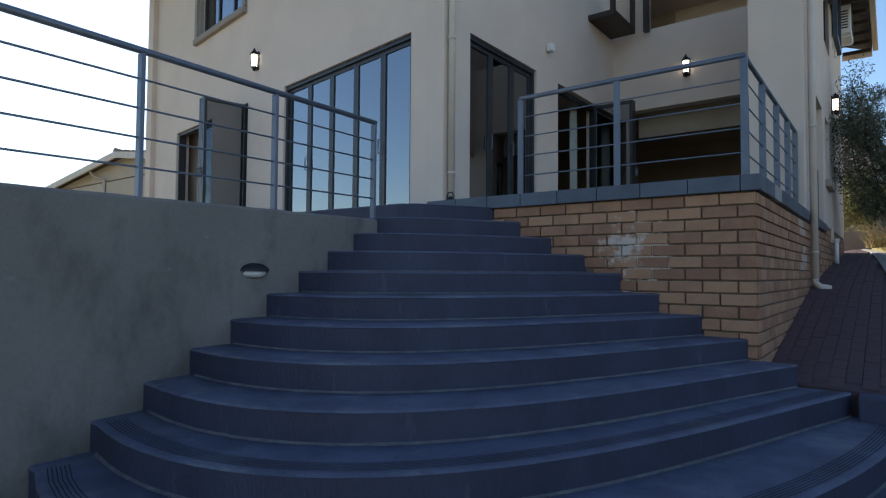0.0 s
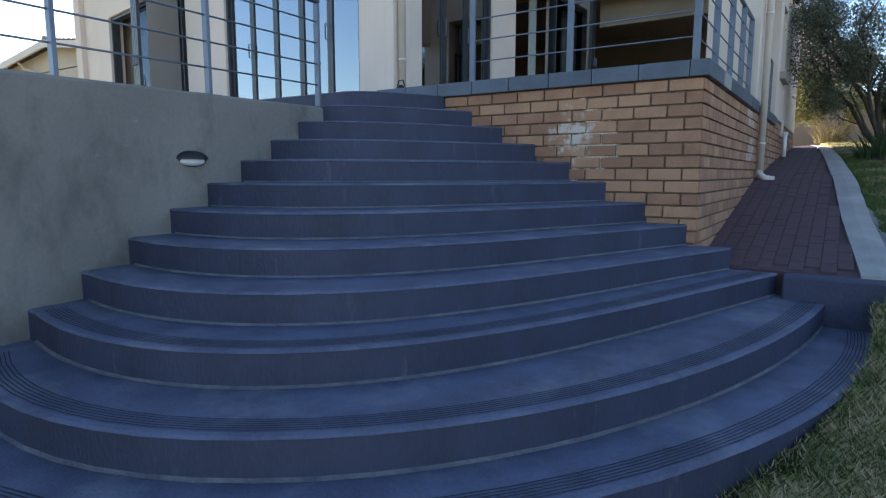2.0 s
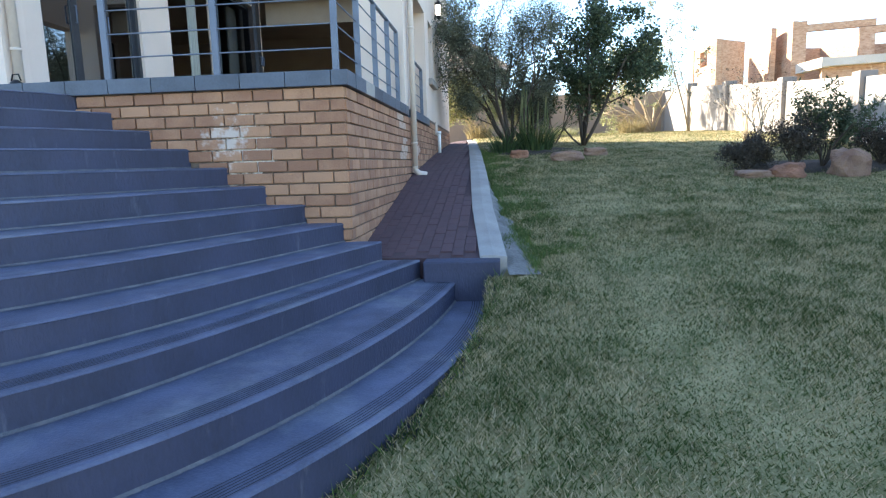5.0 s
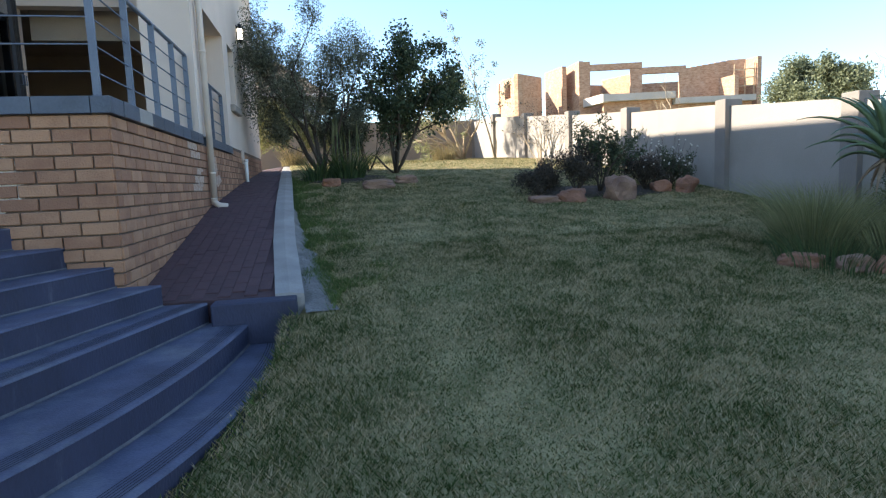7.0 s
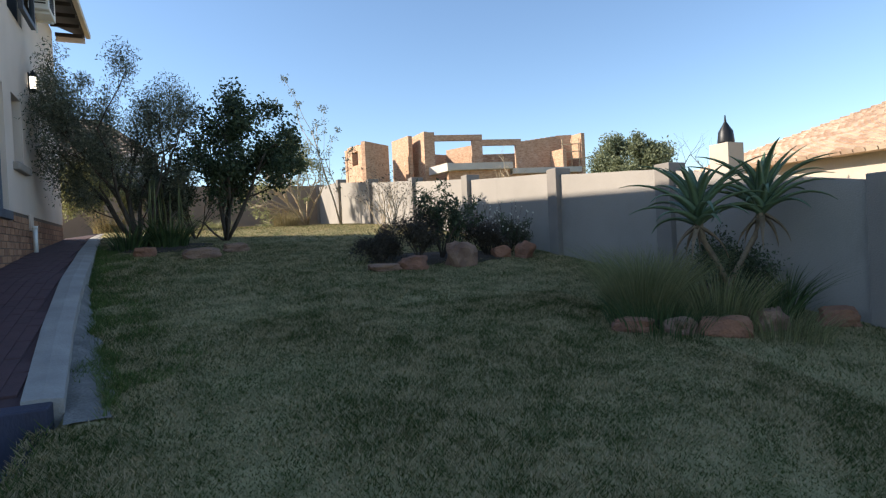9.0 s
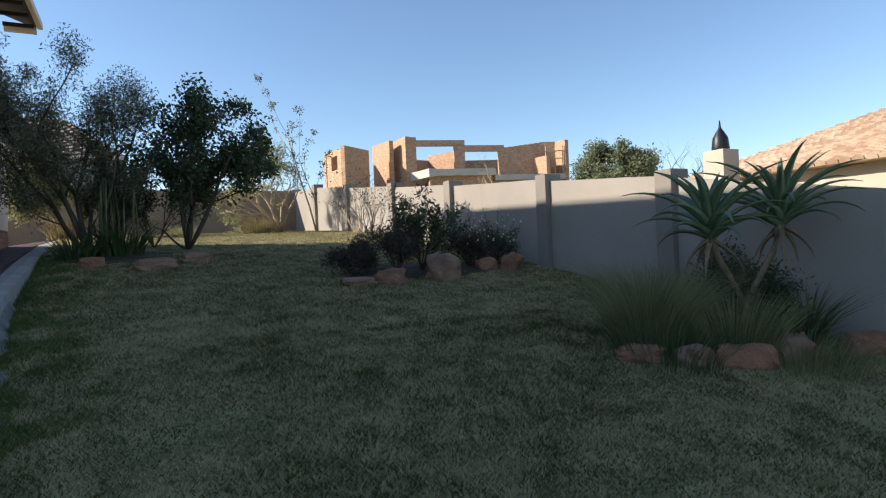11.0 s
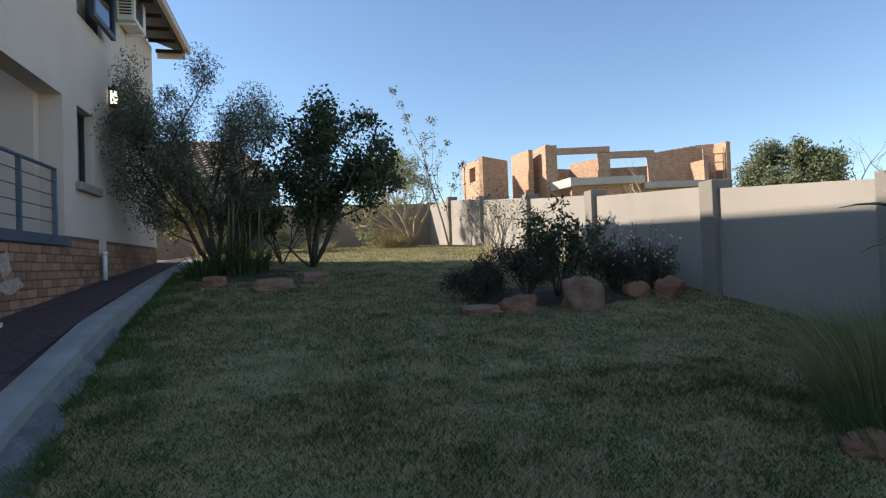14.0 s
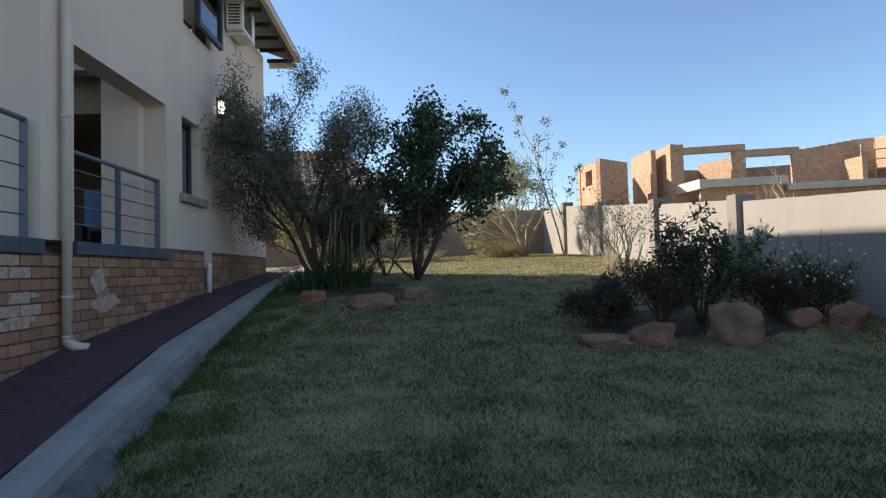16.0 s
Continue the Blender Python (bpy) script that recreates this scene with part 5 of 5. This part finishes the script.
def aloe_head(parent, c, r, n=34, size=0.9):
    """Rosette of thick channelled leaves that rise, arch over and droop; dead ones hang below."""
    for i in range(n):
        f = i / n
        a = i * 2.39996 + r.uniform(-0.2, 0.2)
        out, s = Vector((math.cos(a), math.sin(a), 0)), Vector((-math.sin(a), math.cos(a), 0))
        dead = f > 0.84
        e0 = math.radians(68 - 52 * f + r.uniform(-7, 7)) if not dead else math.radians(-35)
        turn = math.radians(42 + 50 * f + r.uniform(-12, 14)) if not dead else math.radians(50)
        L = size * r.uniform(0.85, 1.12) * (0.5 + 0.5 * math.sin(math.pi * min(0.75, f * 1.1 + 0.05))) * (0.62 if dead else 1)
        p = Vector(c) + out * 0.035 + Vector((0, 0, 0.16 - 0.36 * f))
        bm, rings, steps = B(), [], 8
        for k in range(steps + 1):
            t = k / steps
            e = e0 - turn * t ** 1.3
            d = out * math.cos(e) + Vector((0, 0, math.sin(e)))
            nn = s.cross(d)
            w = (0.052 if not dead else 0.03) * (1 - t ** 1.6) + 0.0015
            th = 0.013 * (1 - t) + 0.001
            rings.append([bm.verts.new(p + s * w - nn * w * 0.28), bm.verts.new(p + nn * th), bm.verts.new(p - s * w - nn * w * 0.28), bm.verts.new(p + nn * (th * 2.6 + 0.002))])
            p = p + d * (L / steps)
        for r0, r1 in zip(rings, rings[1:]):
            for k in range(4):
                bm.faces.new((r0[k], r0[(k + 1) % 4], r1[(k + 1) % 4], r1[k])).smooth = True
        bmesh.ops.recalc_face_normals(bm, faces=bm.faces[:])
        part("leaf", bm, ALOEDRY if dead else ALOE, parent, "withered brown leaf" if dead else "")


def aloe():
    t = thing("aloe", "two-headed tree aloe with arching green rosettes", "plant")
    t.location = (0.1, 0, -0.08)
    r = random.Random(2)
    z = GZ(7.25, 5.6)
    bm = B()
    tube(bm, [(7.25, 5.6, z - 0.05), (7.24, 5.6, z + 0.25), (7.22, 5.6, z + 0.52)], [0.055, 0.045, 0.045], 8)
    tube(bm, [(7.22, 5.6, z + 0.45), (7.1, 5.64, z + 0.72), (6.94, 5.68, z + 0.98), (6.9, 5.7, z + 1.2), (6.88, 5.7, z + 1.4)], [0.04, 0.032, 0.034, 0.04, 0.045], 8)
    tube(bm, [(7.22, 5.6, z + 0.45), (7.42, 5.55, z + 0.75), (7.58, 5.5, z + 1.0), (7.64, 5.48, z + 1.2), (7.67, 5.47, z + 1.5)], [0.04, 0.032, 0.034, 0.04, 0.045], 8)
    part("stem", bm, ALOESTEM, t)
    aloe_head(t, (6.88, 5.7, z + 1.32), r, 34, 0.86)
    aloe_head(t, (7.68, 5.47, z + 1.42), r, 36, 0.92)


aloe()


def rock(x, y, sx, sy, sz, seed, m, label, turn=0, sink=0.25):
    bm = B()
    bmesh.ops.create_icosphere(bm, subdivisions=3, radius=0.5)
    for v in bm.verts:
        p = v.co * 2
        k = max(abs(p.x), abs(p.y), abs(p.z)) ** 0.75
        p = p / k * 0.5
        nz = noise.noise(p * 2.2 + Vector((seed * 3.7, 0, 0))) * 0.32 + noise.noise(p * 6 + Vector((seed, 5, 0))) * 0.10
        p = p * (1 + nz)
        v.co = Vector((p.x * sx, p.y * sy, p.z * sz))
    for f in bm.faces:
        f.smooth = False
    thing("rock", label, "rock", pose(x, y, GZ(x, y) + sz * (0.5 - sink), 0, 0, turn), group="garden rocks", bm=bm, material=m)


for i, (x, y, sx, sy, sz, m, turn, lab) in enumerate((
        (5.83, 5.60, 0.42, 0.24, 0.17, ROCK, -30, "reddish sandstone block edging the aloe bed"),
        (6.25, 5.34, 0.30, 0.26, 0.2, ROCKT, 10, "buff sandstone block edging the aloe bed"),
        (6.64, 5.1, 0.50, 0.3, 0.24, ROCK, -35, "long red sandstone block edging the aloe bed"),
        (7.3, 5.1, 0.38, 0.3, 0.28, ROCKT, -20, "buff rounded rock in the aloe bed"),
        (8.22, 4.9, 0.42, 0.3, 0.24, ROCK, -35, "red sandstone block near the wall"),
        (5.05, 9.75, 0.48, 0.34, 0.26, ROCK, -10, "low red rock in front of the shrubs"),
        (5.93, 9.72, 0.48, 0.36, 0.50, ROCKT, 15, "large upright buff boulder in front of the shrubs"),
        (7.45, 10.1, 0.36, 0.3, 0.36, ROCK, 25, "red rock by the boundary wall"),
        (7.05, 10.3, 0.36, 0.3, 0.24, ROCK, 0, "red rock by the boundary wall"),
        (1.95, 12.0, 0.6, 0.35, 0.22, ROCKT, 5, "flat buff rock under the trees"),
        (2.6, 12.6, 0.45, 0.3, 0.2, ROCKT, 5, "small rock under the trees"),
        (1.05, 12.5, 0.35, 0.3, 0.2, ROCK, 5, "small red rock under the trees"),
        (4.55, 9.75, 0.5, 0.3, 0.14, ROCKT, 5, "flat stone half sunk in the lawn"))):
    rock(x, y, sx, sy, sz, i + 1, m, lab, turn)


def bed(name, x, y, rx, ry, seed):
    bm = B()
    n, rings = 28, []
    for q in (1.0, 0.75, 0.4, 0.05):
        ring = []
        for k in range(n):
            a = 6.283 * k / n
            w = q * (1 + 0.14 * noise.noise(Vector((math.cos(a) * 2, math.sin(a) * 2, seed))))
            px, py = x + rx * w * math.cos(a), y + ry * w * math.sin(a)
            ring.append(bm.verts.new((px, py, GZ(px, py) - 0.02 + 0.06 * (1 - q * q) + (0.0 if q == 1 else 0.02 * noise.noise(Vector((px, py, 2)) * 4)))))
        rings.append(ring)
    for a, b in zip(rings, rings[1:]):
        for k in range(n):
            bm.faces.new((a[k], a[(k + 1) % n], b[(k + 1) % n], b[k]))
    bm.faces.new(rings[-1])
    thing(name, "mulched dark soil of a planting bed", "soil", kind="structure", bm=bm, material=BED)


bed("ground_bed", 7.1, 5.9, 1.4, 0.95, 1)
bed("ground_bed", 6.0, 10.6, 1.9, 0.85, 2)
bed("ground_bed", 1.3, 13.6, 1.2, 1.0, 3)


# ---------------- the unfinished brick house ----------------
def brick_block(bm, p, q, z0, z1, th):
    """Raw wall between two plan points."""
    p, q = Vector(p), Vector(q)
    d = (q - p).normalized()
    n = Vector((-d.y, d.x)) * th
    nb = max(1, int((z1 - z0) / 0.34))
    nl = max(1, int((q - p).length / 0.9))
    for i in range(nb):
        for j in range(nl):
            a = p + (q - p) * (j / nl)
            b = p + (q - p) * ((j + 1) / nl)
            h0, h1 = z0 + (z1 - z0) * i / nb, z0 + (z1 - z0) * (i + 1) / nb
            vs = [bm.verts.new((c.x, c.y, h)) for h in (h0, h1) for c in (a, b, b + n, a + n)]
            for f in ((0, 1, 5, 4), (1, 2, 6, 5), (2, 3, 7, 6), (3, 0, 4, 7), (4, 5, 6, 7), (3, 2, 1, 0)):
                bm.faces.new([vs[k] for k in f])


def ruin():
    u = thing("unfinished_house", "roofless unfinished house of raw orange brick", "house")

    def seg(name, p, q, z0, z1, m=RUINB, th=0.3):
        bm = B()
        brick_block(bm, p, q, z0, z1, th)
        part(name, bm, m, u)["kind"] = "stuff"
    # tower with a small window hole
    seg("tower_wall", (13.0, 40.0), (13.07, 39.2), 2.0, 8.1)
    seg("tower_wall", (13.07, 39.2), (13.17, 38.2), 2.0, 6.75)
    seg("tower_wall", (13.07, 39.2), (13.17, 38.2), 7.65, 8.05)
    seg("tower_wall", (13.17, 38.2), (13.28, 37.0), 2.0, 7.97)
    seg("tower_side", (13.28, 37.0), (15.44, 38.5), 2.0, 8.1)
    seg("tower_back", (13.0, 40.2), (15.44, 40.6), 2.0, 8.0)
    # two stepped blocks
    seg("wall_slope", (16.44, 40.5), (16.69, 38.0), 2.0, 8.72)
    seg("pier", (16.69, 37.95), (16.95, 37.9), 2.0, 8.66)
    seg("wall_gable", (17.48, 39.5), (17.44, 37.0), 2.0, 8.85)
    seg("wall_gable_side", (17.44, 37.0), (18.14, 36.85), 2.0, 8.8)
    # open front under long beams
    seg("lintel", (18.14, 36.85), (21.33, 36.0), 8.22, 8.6)
    seg("pier", (20.63, 36.2), (21.33, 36.0), 2.0, 8.2)
    seg("wall_inner", (21.0, 41.0), (21.9, 38.6), 2.0, 8.3)
    seg("wall_inner", (17.9, 40.5), (21.0, 41.0), 2.0, 7.95)
    seg("lintel", (21.33, 36.0), (24.0, 35.3), 7.85, 8.25)
    seg("wall_back", (22.2, 39.2), (25.4, 38.0), 2.0, 7.7)
    # right wing: a wall climbing in steps to a corner with scaffold
    for k in range(8):
        q0, q1 = k / 8, (k + 1) / 8
        seg("wall_stepped", (23.6 + 2.74 * q0, 35.4 - 0.9 * q0), (23.6 + 2.74 * q1, 35.4 - 0.9 * q1), 2.0, 7.5 + 0.85 * q1 + 0.5 * (1 - q1))
    seg("wall_corner", (26.34, 34.5), (27.3, 34.0), 2.0, 8.4)
    seg("wall_corner", (27.3, 34.0), (27.35, 33.0), 2.0, 8.35)
    seg("wall_corner", (25.9, 34.9), (26.0, 33.3), 2.0, 7.3)
    for x, y in ((26.2, 33.6), (26.75, 33.35), (27.2, 33.1)):
        seg("scaffold_pole", (x, y), (x + 0.05, y), 5.8, 8.0, DRYBARK, 0.05)
    for z in (6.6, 7.1, 7.6):
        seg("scaffold_pole", (26.15, 33.6), (27.25, 33.05), z, z + 0.06, DRYBARK, 0.06)
    # slab on the lower storey
    seg("slab", (17.63, 37.5), (17.87, 34.5), 5.9, 6.42, RUINC, 0.4)
    seg("slab", (17.9, 34.5), (22.0, 33.3), 5.95, 6.37, RUINC, 1.2)
    seg("slab_wall", (18.1, 34.9), (22.0, 33.7), 2.0, 5.94, RUINB, 0.8)
    seg("slab", (22.0, 33.3), (26.5, 32.0), 5.6, 5.95, RUINC, 1.2)
    seg("slab_wall", (22.0, 33.7), (26.5, 32.4), 2.0, 5.59, RUINB, 0.8)


ruin()
tree("tree", "bare golden winter tree in front of the raw brickwork", (20.4, 31.5, 2.1), [((0, 0, 1), 2.9, 0.07), ((0.5, 0.2, 1), 2.8, 0.06), ((-0.5, 0, 1), 2.7, 0.06)], 3, 0, 0.1, 0.1, LEAF_PALE, DRYBARK, 41, 0.2, 0, 0.6)
tree("tree", "rounded olive-green tree beyond the boundary wall", (25.0, 25.6, 2.1), [((0, 0, 1), 2.9, 0.1), ((0.3, 0.6, 1), 2.9, 0.09), ((-0.3, 0.5, 1), 2.8, 0.09), ((0.1, -0.6, 1), 2.9, 0.08), ((-0.2, -0.4, 1), 2.8, 0.08)], 2, 26000, 0.15, 0.5, LEAF_FAR, BARK, 42, 0.25, 0.2, 0.8, 0.2, crown_in(25.0, 25.6, 5.0, 2.6, 2.7, 1.75, 3.4))
tree("tree", "leafless grey twiggy tree beyond the boundary wall", (26.5, 22.6, 2.1), [((0, 0, 1), 2.4, 0.08), ((0.5, 0.2, 1), 2.4, 0.07), ((-0.5, 0, 1), 2.4, 0.07), ((0.9, 0, 0.8), 2.2, 0.06)], 3, 0, 0.1, 0.1, LEAF_PALE, BARK, 43, 0.2, 0, 0.6)


# ---------------- neighbouring houses ----------------
def tiled_slope(parent, p0, p1, p2, p3, m, courses=14, per=24):
    """Overlapping tile rows over a sloping four-sided face; p0-p1 is the eave."""
    p0, p1, p2, p3 = map(Vector, (p0, p1, p2, p3))
    vs, fs = [], []
    nrm = (p1 - p0).cross(p3 - p0).normalized()
    for c in range(courses):
        for k in range(per):
            a, b = c / courses, min(1, (c + 1.15) / courses)
            u0, u1 = (k + 0.04) / per, (k + 0.96) / per
            q = [p0.lerp(p1, u0).lerp(p3.lerp(p2, u0), a) + nrm * 0.10, p0.lerp(p1, u1).lerp(p3.lerp(p2, u1), a) + nrm * 0.10, p0.lerp(p1, u1).lerp(p3.lerp(p2, u1), b) + nrm * 0.03, p0.lerp(p1, u0).lerp(p3.lerp(p2, u0), b) + nrm * 0.03]
            base = len(vs)
            mid0, mid1 = (q[0] + q[1]) / 2 + nrm * 0.06, (q[2] + q[3]) / 2 + nrm * 0.06
            vs += [tuple(v) for v in (q[0], mid0, q[1], q[2], mid1, q[3], q[0] - nrm * 0.1, q[1] - nrm * 0.1)]
            fs += [(base, base + 1, base + 4, base + 5), (base + 1, base + 2, base + 3, base + 4), (base + 6, base + 7, base + 2, base + 1, base)]
    ob = new("roof_tiles", raw_mesh("roof_tiles", vs, fs, m))
    ob.parent = parent


def neighbour(label, x0, x1, y0, y1, zw, ridge, wallm, tilem, wins=(), courses=14, per=24):
    h = thing("neighbour_house", label, "house")
    bm = B()
    box(bm, x0, x1, y0, y1, 0.5, zw)
    part("wall", bm, wallm, h)
    o = 0.5
    ym = (y0 + y1) / 2
    bm = B()
    vs = [bm.verts.new(p) for p in ((x0 - o, y0 - o, zw - 0.1), (x1 + o, y0 - o, zw - 0.1), (x1 + o, y1 + o, zw - 0.1), (x0 - o, y1 + o, zw - 0.1), (x0 + 2, ym, ridge), (x1 - 2, ym, ridge))]
    for q in ((0, 1, 5, 4), (1, 2, 5), (2, 3, 4, 5), (3, 0, 4), (3, 2, 1, 0)):
        bm.faces.new([vs[i] for i in q])
    part("roof", bm, tilem, h)
    P = [v for v in ((x0 - o, y0 - o, zw - 0.1), (x1 + o, y0 - o, zw - 0.1), (x1 - 2, ym, ridge), (x0 + 2, ym, ridge))]
    tiled_slope(h, *P, tilem, courses, per)
    tiled_slope(h, (x0 - o, y1 + o, zw - 0.1), (x0 - o, y0 - o, zw - 0.1), (x0 + 2, ym, ridge), (x0 + 2, ym, ridge), tilem, courses, per)
    bm = B()
    box(bm, x0 - o - 0.08, x1 + o, y0 - o - 0.1, y0 - o, zw - 0.2, zw - 0.06)
    part("gutter", bm, PIPE, h)
    for (a, b, c, d) in wins:
        bm = B()
        box(bm, a, b, y0 - 0.03, y0 + 0.04, c, d)
        part("window", bm, GLASS, h)
    return h


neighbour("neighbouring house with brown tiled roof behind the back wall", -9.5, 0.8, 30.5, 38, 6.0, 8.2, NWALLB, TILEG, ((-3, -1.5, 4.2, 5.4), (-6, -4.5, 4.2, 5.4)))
neighbour("neighbouring house with sunlit terracotta tiled roof", 16.6, 29, 2.0, 13.6, 3.17, 4.75, NWALL, TILE, (), 30, 46)
ch = thing("braai_chimney", "cream plastered chimney with a black cowl beyond the wall", "chimney")
bm = B()
box(bm, 13.58, 14.12, 10.53, 11.07, 0.8, 3.5, 0.01)
part("shaft", bm, NWALL, ch)
bm = B()
tube(bm, [(13.85, 10.8, 3.5), (13.85, 10.8, 3.55), (13.85, 10.8, 3.8), (13.85, 10.8, 4.0), (13.85, 10.8, 4.04), (13.85, 10.8, 4.2)], [0.19, 0.2, 0.17, 0.05, 0.03, 0.012], 10)
part("cowl", bm, BLACK, ch, "black metal chimney cowl")


def gable_house():
    h = thing("neighbour_house", "low neighbouring house with a shallow tiled gable roof", "house")
    bm = B()
    box(bm, -31.8, -18.5, 11.4, 22, 0.5, 5.2)
    part("wall", bm, NWALL, h)
    prof = ((-32.5, 5.32), (-25.1, 6.22), (-17.7, 5.32))
    bm = B()
    front, back = [bm.verts.new((x, 11.45, z - 0.06)) for x, z in prof], [bm.verts.new((x, 22, z - 0.06)) for x, z in prof]
    bm.faces.new(front)
    bm.faces.new(back[::-1])
    for i in range(3):
        bm.faces.new((front[i], back[i], back[(i + 1) % 3], front[(i + 1) % 3]))
    bmesh.ops.recalc_face_normals(bm, faces=bm.faces[:])
    part("gable", bm, NWALL, h)
    for (xa, za), (xb, zb) in zip(prof, prof[1:]):
        bm = B()
        vs = [bm.verts.new((x, y, z + dz)) for y in (10.92, 11.0) for dz in (-0.22, 0.04) for x, z in ((xa, za), (xb, zb))]
        for q in ((0, 1, 3, 2), (4, 6, 7, 5), (2, 3, 7, 6), (0, 4, 5, 1), (0, 2, 6, 4), (1, 5, 7, 3)):
            bm.faces.new([vs[i] for i in q])
        part("bargeboard", bm, PIPE, h)
        lo, hi = ((xa, za), (xb, zb)) if za < zb else ((xb, zb), (xa, za))
        ends = ((11.0, 22.0) if lo[0] > hi[0] else (22.0, 11.0))
        tiled_slope(h, (lo[0], ends[0], lo[1]), (lo[0], ends[1], lo[1]), (hi[0], ends[1], hi[1]), (hi[0], ends[0], hi[1]), TILEG, 20, 30)
    bm = B()
    for i in range(28):
        y = 10.95 + i * 0.4
        tube(bm, [(-25.1, y, 6.27), (-25.1, y + 0.42, 6.25)], [0.16, 0.13], 8)
    part("ridge_tiles", bm, TILEG, h)
    bm = B()
    tube(bm, [(-27.8, 11.0, 5.85), (-27.8, 11.32, 5.5), (-26.9, 11.34, 5.3), (-26.9, 11.34, 0.6)], 0.06, 8)
    part("downpipe", bm, PIPE, h)


gable_house()
